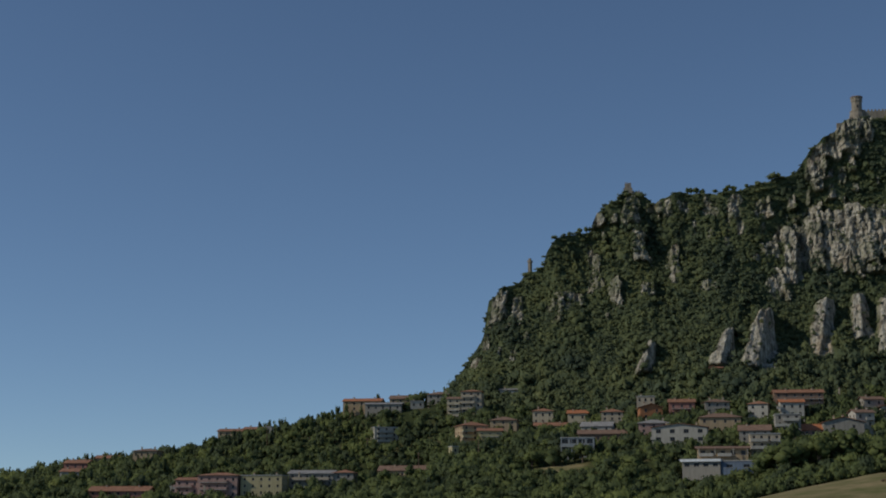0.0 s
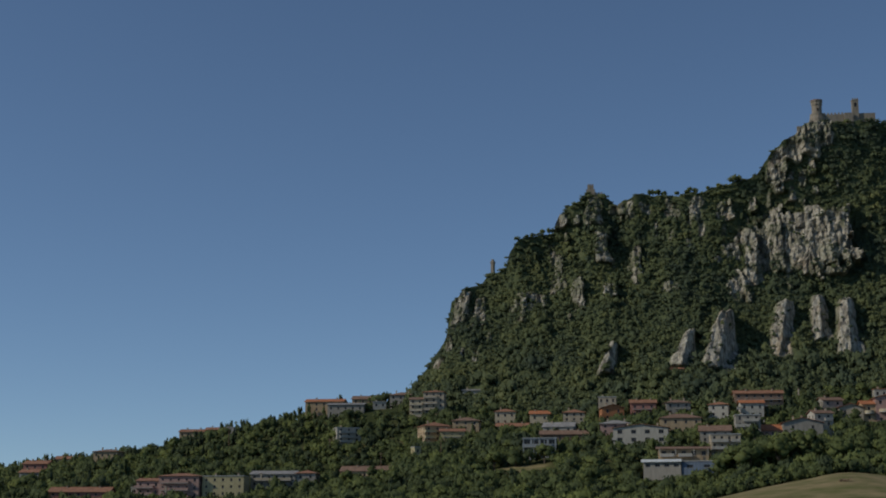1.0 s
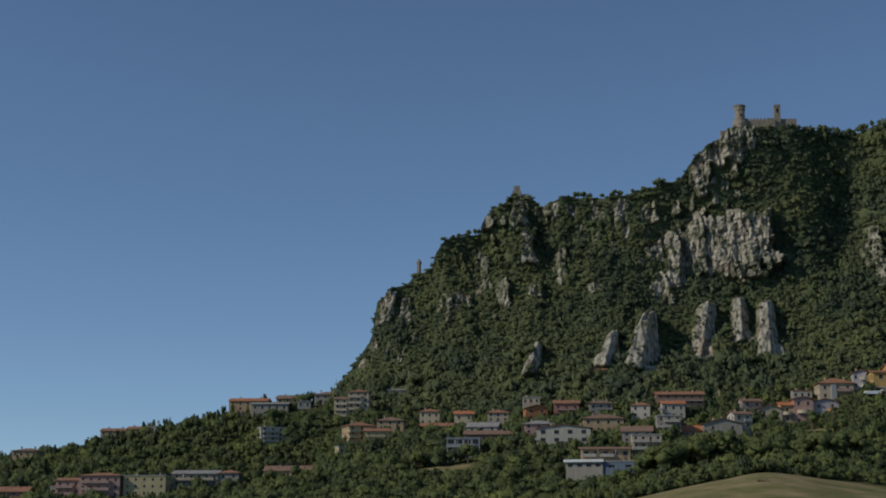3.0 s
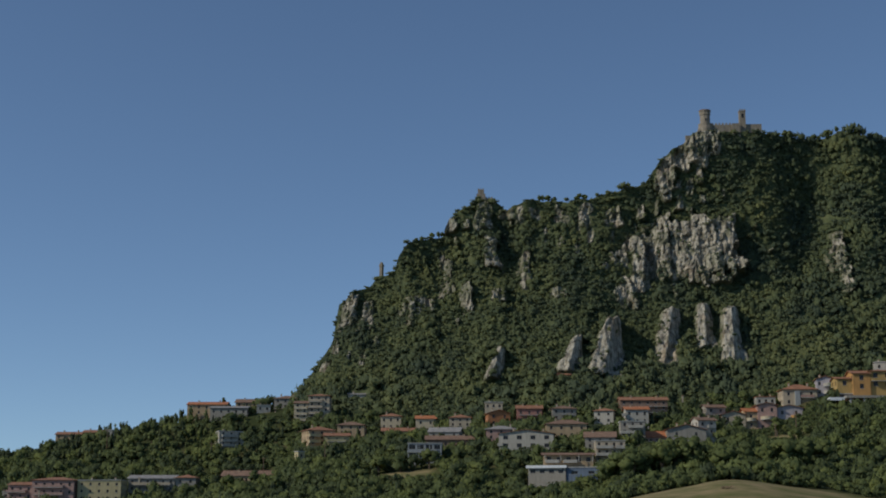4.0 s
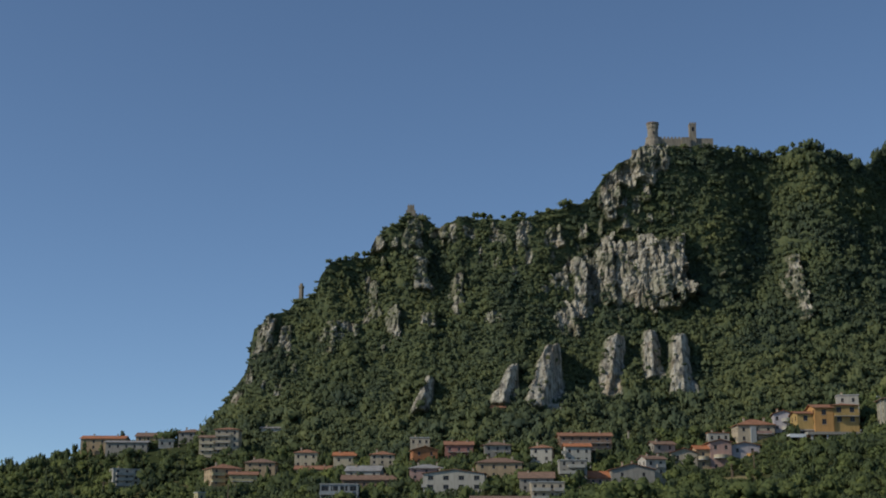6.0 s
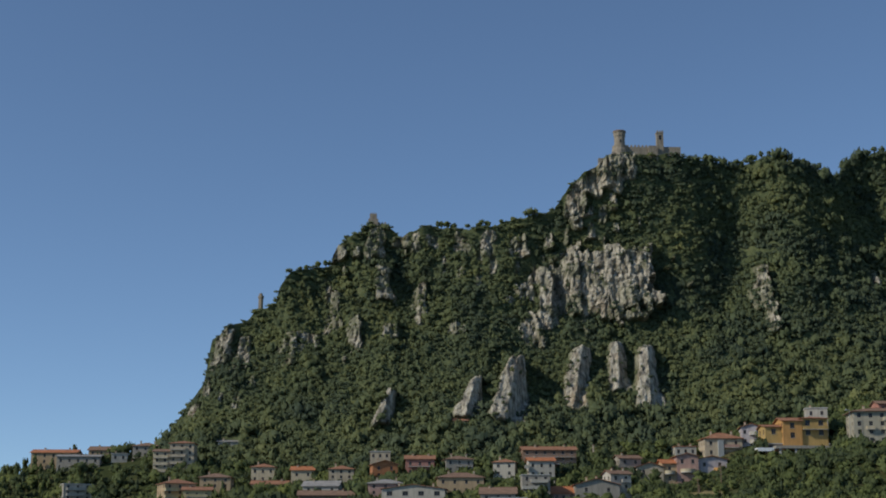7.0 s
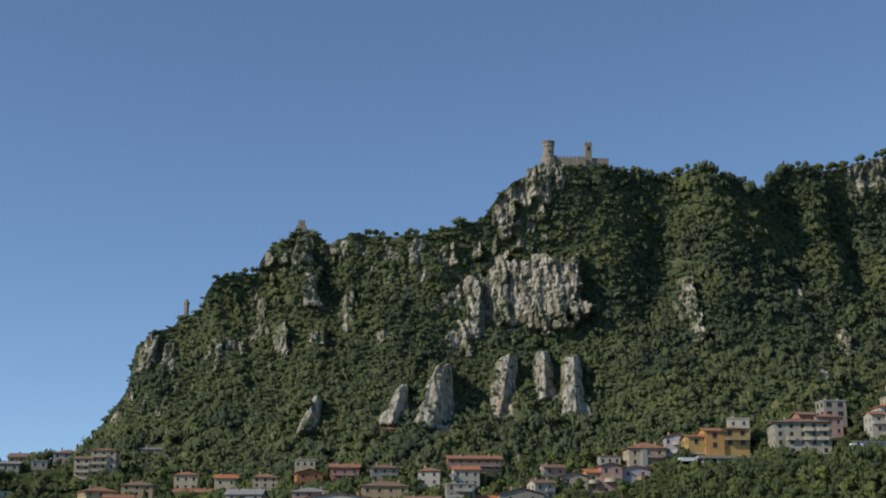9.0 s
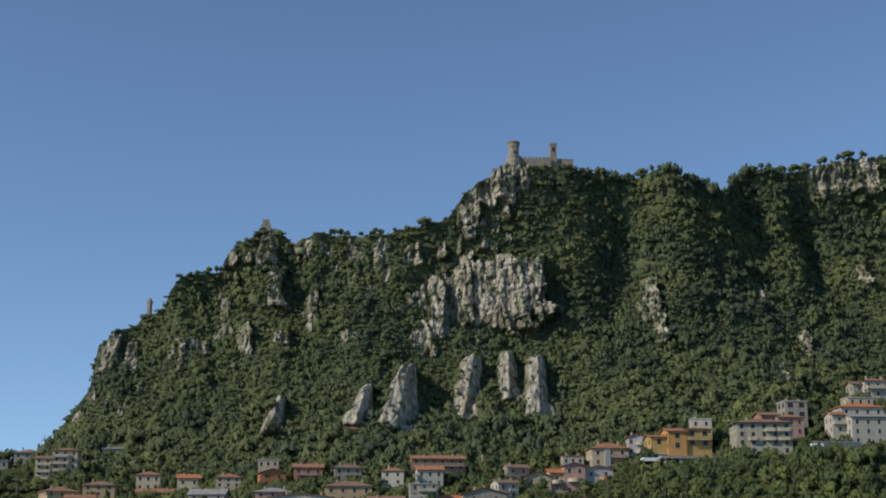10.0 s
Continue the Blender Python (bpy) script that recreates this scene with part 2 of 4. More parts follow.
_A[:_n, :_n], _A[_n, :_n], _A[:_n, _n] = np.sqrt(_d ** 2 + 36) - np.eye(_n) * 2, 1, 1
_W = np.linalg.solve(_A, np.r_[LAND[:, 2], 0])


def land(x, y):
    """Height of the ground, on arrays or numbers."""
    x, y = np.asarray(x, float), np.asarray(y, float)
    z = np.full(np.broadcast(x, y).shape, _W[-1])
    for (px, py, _), w in zip(LAND, _W[:-1]):
        z = z + w * np.sqrt((x - px) ** 2 + (y - py) ** 2 + 36)
    far = smooth(350, 900, np.hypot(x, (y - 450) * 0.9))
    z = z * (1 - far) - 20 * far
    return z + 0.5 * fbm(x / 14, y / 14, 3, 5)


LAWNS = [(-38, 533, 15, 6), (112, 560, 9, 5)]     # x, y, half width, half depth of clearings among the gardens


def in_field(x, y):
    """1 on the mown hilltop in front of the village, and on the lawns between the gardens."""
    out = 1 - smooth(0.8, 1.05, np.hypot((x - 66) / 52, (y - 404) / 21) + 0.12 * fbm(x / 9, y / 9, 3, 8))
    for lx, ly, rx, ry in LAWNS:
        out = np.maximum(out, 1 - smooth(0.75, 1.05, np.hypot((x - lx) / rx, (y - ly) / ry) + 0.15 * fbm(x / 5, y / 5, 3, 9)))
    return out


def build_ground():
    def spread(lo, hi, step, reach):
        mid = np.arange(lo, hi + step, step)
        out = step * 1.35 ** np.arange(1, 30)
        out = np.cumsum(out)
        out = out[out < reach]
        return np.r_[lo - out[::-1], mid, hi + out]
    xs, ys = spread(-360, 330, 4, 5000), spread(-20, 720, 4, 5000)
    X, Y = np.meshgrid(xs, ys)
    Z = land(X, Y)
    me = raw_mesh("ground", np.stack([X, Y, Z], -1).reshape(-1, 3), grid_quads(len(ys), len(xs)), np.zeros((0, 3), int), EARTH, field=in_field(X, Y).ravel())
    me.polygons.foreach_set("use_smooth", np.ones(len(me.polygons), bool))
    return tagged(new("ground", me), "grassy valley floor and hillside under the village", "ground", kind="structure")


build_ground()

# ---- the mountain ----
# crest line: (x, z)
CREST = [(-135, 45), (-118, 55), (-108, 62), (-97, 77), (-88, 91), (-84.5, 109), (-77, 116), (-69, 118), (-64, 125), (-55, 126), (-53, 134), (-48, 142), (-30, 147), (-26, 156.5),
         (-17, 162.5), (-11, 167), (-4, 166.5), (5, 161), (15, 165), (40, 164), (59, 168), (78, 173), (85, 185), (100, 196), (107, 201), (139, 200.5), (158, 199), (170, 198.5), (182, 201.5), (197, 198),
         (212, 196), (222, 194), (230, 204.5), (245, 211), (260, 211), (270, 212.5), (279, 216), (295, 220), (307, 221), (440, 224)]
FOOT = [(-135, 700), (-105, 675), (-75, 660), (-50, 648), (-15, 632), (15, 622), (45, 612), (70, 618), (100, 636), (130, 642), (165, 645), (215, 655), (245, 668), (268, 678), (300, 672), (440, 672)]
# bare rock: middle x, foot z, head z, half width at foot and head, lean, slant of the foot
CLIFFS = [(95, 117, 156, 34, 29, 0, 0.21), (118, 121, 164, 8, 6, 1, 0.2), (71, 109, 148, 4.2, 2.8, 1.5, 0), (85, 114, 145, 4.5, 3, 0, 0.1), (292, 199, 222, 18, 15, 2, 0.05), (-8.5, 150, 167, 5.5, 4, 1, 0), (89, 173, 186, 6, 4, 2, 0.2), (97, 180, 197, 5, 3, 2, 0.2), (106, 184, 203, 5, 3.5, 1, 0.1), (114, 189, 202, 4, 4, 0, 0.1), (-79.5, 96, 117, 5, 4, 2, 0),
          (-70.5, 97, 112, 4, 2.5, 2, 0), (66, 106, 124, 4, 2, -2, 0), (-26, 148, 158, 4.5, 3.5, 0, 0), (4, 156, 162, 5, 4, 0, 0), (172, 125, 147, 4, 2, 3, 0)]
PILLARS = [(49, 64, 99, 11, 3.4, 8, 0), (79.5, 72, 102, 6.5, 4.5, 6.5, 0), (101, 81, 105, 6.0, 3.2, 1.5, 0), (113, 71, 105.5, 7.4, 3.6, 2.0, 0), (32, 66, 87, 7, 2.4, 6, 0), (-4, 63, 81, 6, 2.2, 5, 0)]
OUTCROPS = [(-25.5, 114, 132, 4.5, 3.5, -2, 0), (-16.5, 101, 123, 4.2, 3, -1, 0), (-2.5, 128, 145, 4.2, 3.2, -1.5, 0), (14.5, 118, 140, 2.2, 1.6, 0, 0), (-46, 103, 112, 5, 3, 0, 0),
            (-92, 70, 80, 4, 2.5, 3, 0), (-87, 82, 92, 3, 2, 2, 0), (233, 138, 148, 3, 2.5, 0, 0), (177, 112, 126, 3.5, 2, -2, 0), (248, 105, 120, 5, 2.6, 0, 0)]
SCARS = [(228, 92, 103, 4, 2.5, 0, 0), (20, 155, 163, 4, 3, 0, 0), (33, 153, 163, 4.5, 3.5, 0, 0), (45, 150, 162, 5.5, 4, 0, 0), (62, 150, 162, 4.5, 3.5, 0, 0), 
         (-36, 104, 112, 3, 3, 0, 0), (0, 108, 115, 4, 3, 0, 0), (32, 109, 115, 7, 4, 0, 0), (203, 132, 142, 2.5, 2, 0, 0), (290, 150, 162, 5, 3, 0, 0)]
_rng = np.random.RandomState(12)
# narrow streaks of bare rock: stretch of x, depth below the crest or height, how many
for _x0, _x1, _z0, _z1, _n in ((16, 78, 7, 24, 11), (72, 92, 16, 34, 5), (88, 108, 14, 40, 7), (-34, -16, 6, 16, 3), (-6, 12, 4, 14, 3)):
    for _k in range(_n):
        _x, _h, _w = _rng.uniform(_x0, _x1), _rng.uniform(5, 10), _rng.uniform(1.1, 2.3)
        _z = float(np.interp(_x, [q[0] for q in CREST], [q[1] for q in CREST])) - _rng.uniform(_z0, _z1)
        SCARS.append((_x, _z - _h / 2, _z + _h / 2, _w, _w * 0.7, _rng.uniform(-1, 2), 0))
for _x0, _x1, _z0, _z1, _n in ((-32, -24, 108, 130, 4), (-58, -40, 98, 112, 5), (10, 16, 116, 142, 3), (-84, -60, 76, 96, 3), (168, 178, 112, 140, 3)):
    for _k in range(_n):
        _x, _z, _h, _w = _rng.uniform(_x0, _x1), _rng.uniform(_z0, _z1), _rng.uniform(5, 10), _rng.uniform(1.3, 2.8)
        SCARS.append((_x, _z - _h / 2, _z + _h / 2, _w, _w * 0.7, _rng.uniform(-1, 2), 0))


STEP = 0.68     # spacing of the face's columns


def along(line, x):
    return np.interp(x, [p[0] for p in line], [p[1] for p in line])


def mountain_face(x, z, rocky=True):
    """Depth y and bareness of the mountain's face over (x, z)."""
    yf = along(FOOT, x)
    zf = land(x, yf) - 2.5
    zr = along(CREST, x)
    yr = 712 + 8 * smooth(60, 20, x) + 12 * smooth(140, 175, x) + 24 * smooth(215, 245, x) + 6 * smooth(-55, -115, x) ** 2

    def base(xx, zz):
        f = np.clip((zz - zf) / np.maximum(zr - zf, 4), 0, 1)
        y = yf + (yr - yf) * (1 - (1 - f) ** (1.65 + 0.95 * smooth(30, 70, xx) - 0.7 * smooth(135, 180, xx)))
        bent = xx + 13 * fbm(zz / 24, xx / 70, 3, 71)
        gully = 4.5 * np.exp(-((bent - 163 - (zz - 150) * 0.12) / 13) ** 2) * smooth(100, 130, zz) * smooth(190, 150, zz)
        gully = gully + 3.5 * np.exp(-((0.4 * xx + 0.6 * bent - 226) / 9) ** 2) * smooth(120, 170, zz) + 5 * np.exp(-((bent - 268) / 10) ** 2) * smooth(110, 150, zz) * smooth(215, 190, zz)
        gully = gully - 6 * np.exp(-((bent - 188) / 14) ** 2) * smooth(90, 130, zz) - 5.5 * np.exp(-((bent - 247) / 10) ** 2) * smooth(120, 160, zz)
        gully = gully + 3 * np.sin(xx * 0.16 + zz * 0.05) * smooth(60, 100, zz) * smooth(40, -10, xx)
        return y + gully
    y = base(x, z) + (8.0 + 3.0 * smooth(115, 160, x)) * fbm((x + 0.6 * z) / 34, (z - 0.35 * x) / 60, 3, 2) * smooth(-3, 12, z - zf) + 1.8 * fbm(x / 7, z / 7, 2, 3)
    rock, shown, worn = np.zeros_like(y), np.zeros_like(y), np.zeros_like(y)
    ledge = smooth(0.05, 0.22, fbm(x / 12 + z * 0.03, z / 8, 4, 61))
    tufts = smooth(-0.06, 0.1, fbm(x / 5 + z * 0.03, z / 4.2, 4, 63))
    edge = fbm(x / 7, z / 7, 5, 11) * 1.4
    split = fbm(x / 3.5, z / 16, 3, 13)
    for group, steep, proud, turned, rough in ((CLIFFS, 0.26, 1.2, 0.28, 1.4), (PILLARS, 0.52, 2.8, 0.25, 0.6), (OUTCROPS, 0.35, 1.5, 0.4, 1.7), (SCARS, 0.5, 0.8, 0.4, 1.7)):
        for xc, zb, zt, wb, wt, lean, slant in group:
            foot = zb + slant * (x - xc)
            v = (z - foot) / (zt - zb)
            w = wb + (wt - wb) * np.clip(v, 0, 1)
            u = (x - xc - lean * v) / w
            s = (np.abs(u) ** 6 + np.abs(2 * v - 1) ** 6) ** (1 / 6) + rough * (0.34 * edge + 0.16 * split)
            k = smooth(1.04, 0.84, s)
            wall = base(x, foot) - proud + (z - foot) * steep - turned * np.clip(u * w, -w, w * (-0.1 if group is PILLARS else 1))
            if group is PILLARS:
                wall = wall + 1.4 * np.maximum(0, u + 0.1) * w
            y = y * (1 - k) + np.minimum(y, wall) * k
            green = 0.0 if group is PILLARS else (0.4 if wb > 20 else 0.5) if group is CLIFFS else 0.5
            rock = np.maximum(rock, k)
            worn = np.maximum(worn, k * (group is PILLARS))
            cover = ledge if wb > 20 else np.maximum(ledge, tufts)
            shown = np.maximum(shown, k * (1 - green * cover))
    crags = 1 - np.abs(fbm(x / 5.2 + z * 0.02, z / 21, 4, 21)) * 2
    fine = 1 - 2 * np.abs(fbm(x / 2.6, z / 7, 4, 23))
    steps = np.abs(fbm(x / 9, z / 3.2, 3, 29))
    y = y - rock * (1 - 0.62 * worn) * (2.9 * crags - 2.2 + 1.7 * fine + 1.2 * fbm(x / 1.3, z / 2.2, 2, 27) + 1.5 * steps)
    return y, shown, zf, zr


def face_y(x, z):
    """Depth of the mountain's face at one place."""
    return float(mountain_face(np.array([float(x)]), np.array([float(z)]))[0][0])


def build_mountain():
    xs = np.arange(-132, 420, STEP)
    f = np.linspace(0, 1, 300)
    X = np.tile(xs, (len(f), 1))
    zf, zr = land(xs, along(FOOT, xs)) - 2.5, along(CREST, xs) + 1.6 * fbm(xs / 4, xs * 0, 3, 31) + 1.0
    zr = np.maximum(zr, zf + 3)
    Z = zf + (zr - zf) * f[:, None]
    Y, R, _, _ = mountain_face(X, Z)
    bx, by, bz, br = [X], [Y], [Z], [R]
    top = Y[-1]
    for k in range(1, 14):
        bx.append(xs[None]), bz.append((zr - (zr - zf + 10) * (k / 13) ** 1.6)[None])
        by.append((top + 4 + 14 * k)[None]), br.append(np.zeros((1, len(xs))))
    P = np.stack([np.vstack(bx), np.vstack(by), np.vstack(bz)], -1)
    me = raw_mesh("mountain", P.reshape(-1, 3), grid_quads(P.shape[0], P.shape[1]), np.zeros((0, 3), int), LIMESTONE, rock=np.vstack(br).ravel())
    bare = np.vstack(br)[:-1, :-1].ravel()
    me.polygons.foreach_set("use_smooth", bare < 0.3)
    tagged(new("mountain", me), "steep wooded mountain with pale grey limestone cliffs", "mountain", kind="structure")
    return X, Y, Z, R


FACE = build_mountain()

# ---- buildings ----
PLOTS = []      # x, y, half width, depth, foot z: kept clear of trees
_cache = {}


def shared(key, make):
    if key not in _cache:
        _cache[key] = make()
    return _cache[key]


def window(parent, at, w, h, shutters=False):
    """A window in its opening: frame and pane, and two open shutters."""
    def frame_shape():
        s, t = Shape(), 0.07
        s.box(-w / 2, -w / 2 + t, 0, 0.06, 0, h).box(w / 2 - t, w / 2, 0, 0.06, 0, h)
        s.box(-w / 2 + t, w / 2 - t, 0, 0.06, 0, t).box(-w / 2 + t, w / 2 - t, 0, 0.06, h - t, h)
        s.box(-0.03, 0.03, 0, 0.06, t, h - t)
        return s.mesh("window", FRAME)
    win = part("window", shared(("frame", w, h), frame_shape), None, parent, at=at)
    part("pane", shared(("pane", w, h), lambda: Shape().box(-w / 2 + 0.06, w / 2 - 0.06, 0.02, 0.04, 0.06, h - 0.06).mesh("pane", GLASS)), None, win)
    part("sill", shared(("sill", w), lambda: Shape().box(-w / 2 - 0.1, w / 2 + 0.1, -0.22, 0.02, -0.08, -0.01).mesh("sill", ROOF["concrete"])), None, win)
    if shutters:
        leaf = shared(("shutter", w, h), lambda: Shape().box(0, w / 2, -0.2, -0.16, 0, h).mesh("shutter", SHUTTER))
        part("shutter", leaf, None, win, at=pose(-w - 0.03, 0, 0))
        part("shutter", leaf, None, win, at=pose(w / 2 + 0.03, 0, 0))
    return win


def wall_side(s, origin, turn, width, z0, z1, holes, depth=0.18):
    """One wall with holes through its face; holes: u0, u1, v0, v1 from the wall's left foot."""
    def at(u, v, inward=0.0):
        c, n = math.cos(turn), math.sin(turn)
        return (origin[0] + u * c - inward * n, origin[1] + u * n + inward * c, v)
    us = sorted({0.0, width, *[h[0] for h in holes], *[h[1] for h in holes]})
    vs = sorted({z0, z1, *[h[2] for h in holes], *[h[3] for h in holes]})
    for u0, u1 in zip(us, us[1:]):
        for v0, v1 in zip(vs, vs[1:]):
            if not any(h[0] <= u0 and u1 <= h[1] and h[2] <= v0 and v1 <= h[3] for h in holes):
                s.poly(at(u0, v0), at(u1, v0), at(u1, v1), at(u0, v1))
    for u0, u1, v0, v1 in holes:
        for (a, b), (c, d) in (((u0, v0), (u1, v0)), ((u1, v0), (u1, v1)), ((u1, v1), (u0, v1)), ((u0, v1), (u0, v0))):
            s.poly(at(a, b), at(c, d), at(c, d, depth), at(a, b, depth))
    return at


def roof_shape(kind, w, d, z, rise, over=0.6, thick=0.16):
    x0, x1, y0, y1 = -w / 2 - over, w / 2 + over, -over, d + over
    s = Shape()
    if kind == "flat":
        s.box(x0 + over * 0.6, x1 - over * 0.6, y0 + over * 0.6, y1 - over * 0.6, z, z + 0.28)
        return s
    if kind == "hip":
        k = min(w, d) / 2 + over
        if w >= d:
            r0, r1 = (x0 + k, (y0 + y1) / 2), (x1 - k, (y0 + y1) / 2)
        else:
            r0, r1 = ((x0 + x1) / 2, y0 + k), ((x0 + x1) / 2, y1 - k)
        e = [(x0, y0), (x1, y0), (x1, y1), (x0, y1)]
        R0, R1 = (*r0, z + rise), (*r1, z + rise)
        E = [(*p, z + thick) for p in e]
        if w >= d:
            s.poly(E[0], E[1], R1, R0).poly(E[1], E[2], R1).poly(E[2], E[3], R0, R1).poly(E[3], E[0], R0)
        else:
            s.poly(E[0], E[1], R0).poly(E[1], E[2], R1, R0).poly(E[2], E[3], R1).poly(E[3], E[0], R0, R1)
        for a, b in zip(e, e[1:] + e[:1]):
            s.poly((*a, z), (*b, z), (*b, z + thick), (*a, z + thick))
        s.poly(*[(*p, z) for p in e[::-1]])
        s.box(min(r0[0], r1[0]) - 0.12, max(r0[0], r1[0]) + 0.12, min(r0[1], r1[1]) - 0.12, max(r0[1], r1[1]) + 0.12, z + rise - 0.12, z + rise + 0.08)
        return s
    # gables: the ridge runs across the view (gable_x) or away from it (gable_y)
    if kind == "gable_x":
        prof = [(y0, 0.0), ((y0 + y1) / 2, rise), (y1, 0.0)]
        pts = lambda p, o: [(x0, p[0], z + p[1] + o), (x1, p[0], z + p[1] + o)]
    else:
        prof = [(x0, 0.0), ((x0 + x1) / 2, rise), (x1, 0.0)]
        pts = lambda p, o: [(p[0], y0, z + p[1] + o), (p[0], y1, z + p[1] + o)]
    for a, b in zip(prof, prof[1:]):
        (a0, a1), (b0, b1) = pts(a, thick), pts(b, thick)
        (c0, c1), (d0, d1) = pts(a, 0), pts(b, 0)
        s.poly(a0, a1, b1, b0).poly(c0, d0, d1, c1).poly(a0, b0, d0, c0).poly(a1, c1, d1, b1)
    for p in (prof[0], prof[2]):
        (a0, a1), (c0, c1) = pts(p, thick), pts(p, 0)
        s.poly(a0, c0, c1, a1)
    (a0, a1) = pts(prof[1], thick)
    s.box(a0[0] - 0.1, a1[0] + 0.1, a0[1] - 0.1, a1[1] + 0.1, a0[2] - 0.1, a0[2] + 0.1)
    return s


def volume(parent, x, y, zb, w, d, zt, wall, roof, kind="hip", storeys=2, cols=3, pitch=0.34, win=(0.95, 1.35), shutters=False, sides=True, skip=(), depth_down=6.0, over=0.6):
    """One block of a building under its Empty: wall with openings, windows, roof."""
    rise = 0.0 if kind == "flat" else pitch * (min(w, d) / 2 + 0.6 if kind == "hip" else ((d if kind == "gable_x" else w) / 2 + 0.6))
    eave = zt - rise - (0.28 if kind == "flat" else 0.16)
    floor_h = min(3.1, (eave - zb) / max(storeys, 1) if storeys else 3)
    ww, wh = win
    wh = min(wh, floor_h * 0.55)
    s = Shape()
    base = part("block", Shape(), WALL[wall], parent, at=pose(x, y, 0))
    walls = [((-w / 2, 0), 0.0, w, cols), ((w / 2, 0), math.pi / 2, d, max(1, round(d / 3.6)) if sides else 0),
             ((w / 2, d), math.pi, w, 0), ((-w / 2, d), -math.pi / 2, d, max(1, round(d / 3.6)) if sides else 0)]
    for side, (o, turn, length, n) in enumerate(walls):
        holes = []
        for k in range(storeys):
            v0 = eave - (k + 1) * floor_h + floor_h * 0.28
            for c in range(n):
                if side == 0 and (k, c) in skip:
                    continue
                u = length * (c + 0.5) / n
                holes.append((u - ww / 2, u + ww / 2, v0, v0 + wh))
        at = wall_side(s, o, turn, length, zb - depth_down, eave, holes)
        for u0, u1, v0, v1 in holes:
            window(base, Matrix.Translation(at((u0 + u1) / 2, v0, 0.12)) @ Matrix.Rotation(turn, 4, "Z"), ww, wh, shutters and side == 0)
    top = rise
    if kind == "gable_x":
        for sx in (-w / 2, w / 2):
            s.poly((sx, 0, eave), (sx, d, eave), (sx, d / 2, eave + top))
    elif kind == "gable_y":
        for sy in (0, d):
            s.poly((-w / 2, sy, eave), (w / 2, sy, eave), (0, sy, eave + top))
    elif kind == "flat":
        s.poly((-w / 2, 0, eave), (w / 2, 0, eave), (w / 2, d, eave), (-w / 2, d, eave))
    base.data = s.mesh("block", WALL[wall])
    part("roof", roof_shape(kind, w, d, eave, rise, over), ROOF[roof], base)
    return base, eave, rise


def chimney(block, x, y, z, h=1.2):
    c = part("chimney", Shape().box(x - 0.3, x + 0.3, y - 0.3, y + 0.3, z - 1.6, z + h), WALL["beige"], block)
    part("chimney_cap", Shape().box(x - 0.42, x + 0.42, y - 0.42, y + 0.42, z + h, z + h + 0.14), ROOF["terracotta"], c)


def balcony(block, x, z, w, wall="white", out=1.3, y=0.0, bars=False):
    b = part("balcony", Shape().box(x - w / 2, x + w / 2, y - out, y, z - 0.16, z), ROOF["concrete"], block)
    s = Shape()
    if bars:
        s.box(x - w / 2, x + w / 2, y - out, y - out + 0.05, z + 0.95, z + 1.0)
        n = max(3, int(w / 0.35))
        for k in range(n + 1):
            u = x - w / 2 + w * k / n
            s.box(u - 0.02, u + 0.02, y - out, y - out + 0.04, z, z + 0.95)
        part("railing", s, RAIL, b)
    else:
        s.box(x - w / 2, x + w / 2, y - out, y - out + 0.12, z, z + 0.95)
        s.box(x - w / 2, x - w / 2 + 0.12, y - out + 0.12, y, z, z + 0.95).box(x + w / 2 - 0.12, x + w / 2, y - out + 0.12, y, z, z + 0.95)
        part("parapet", s, WALL[wall], b)


def round_balcony(block, x, z, r, wall):
    b = part("balcony", Shape().turned([(r, z - 0.2), (r, z)], 12, -math.pi, 0, x, 0), ROOF["concrete"], block)
    part("parapet", Shape().turned([(r, z), (r, z + 1.0)], 12, -math.pi, 0, x, 0), WALL[wall], b)


REACH = 1.0     # how much farther off, and larger, a quarter lies than its first plan


def away(k):
    eye = Vector((-0.6, 37.8, 0.7))
    return Matrix.Translation(eye) @ Matrix.Scale(k, 4) @ Matrix.Translation(-eye)


def building(name, label, x, y, zb, w, d, turn=0.0, category="house"):
    """An Empty at the foot of a building; its blocks use heights of the world."""
    root = tagged(new(name), label, category)
    root.matrix_world = away(REACH) @ pose(x, y, 0, 0, 0, turn)
    at = away(REACH) @ Vector((x, y, zb))
    PLOTS.append((at.x, at.y, w / 2 * REACH, d * REACH, at.z))
    return root


def house(label, x, y, zb, zt, w, wall, roof, kind="hip", storeys=2, cols=3, d=None, turn=0.0, chim=1, **more):
    d = d or max(6.5, w * 0.8)
    root = building("house", label, x, y, zb, w, d, turn)
    block, eave, rise = volume(root, 0, 0, zb, w, d, zt, wall, roof, kind, storeys, cols, **more)
    for k in range(chim):
        chimney(block, (-0.25 + 0.55 * k) * w, d * 0.45, eave + rise * 0.7)
    return root, block, eave


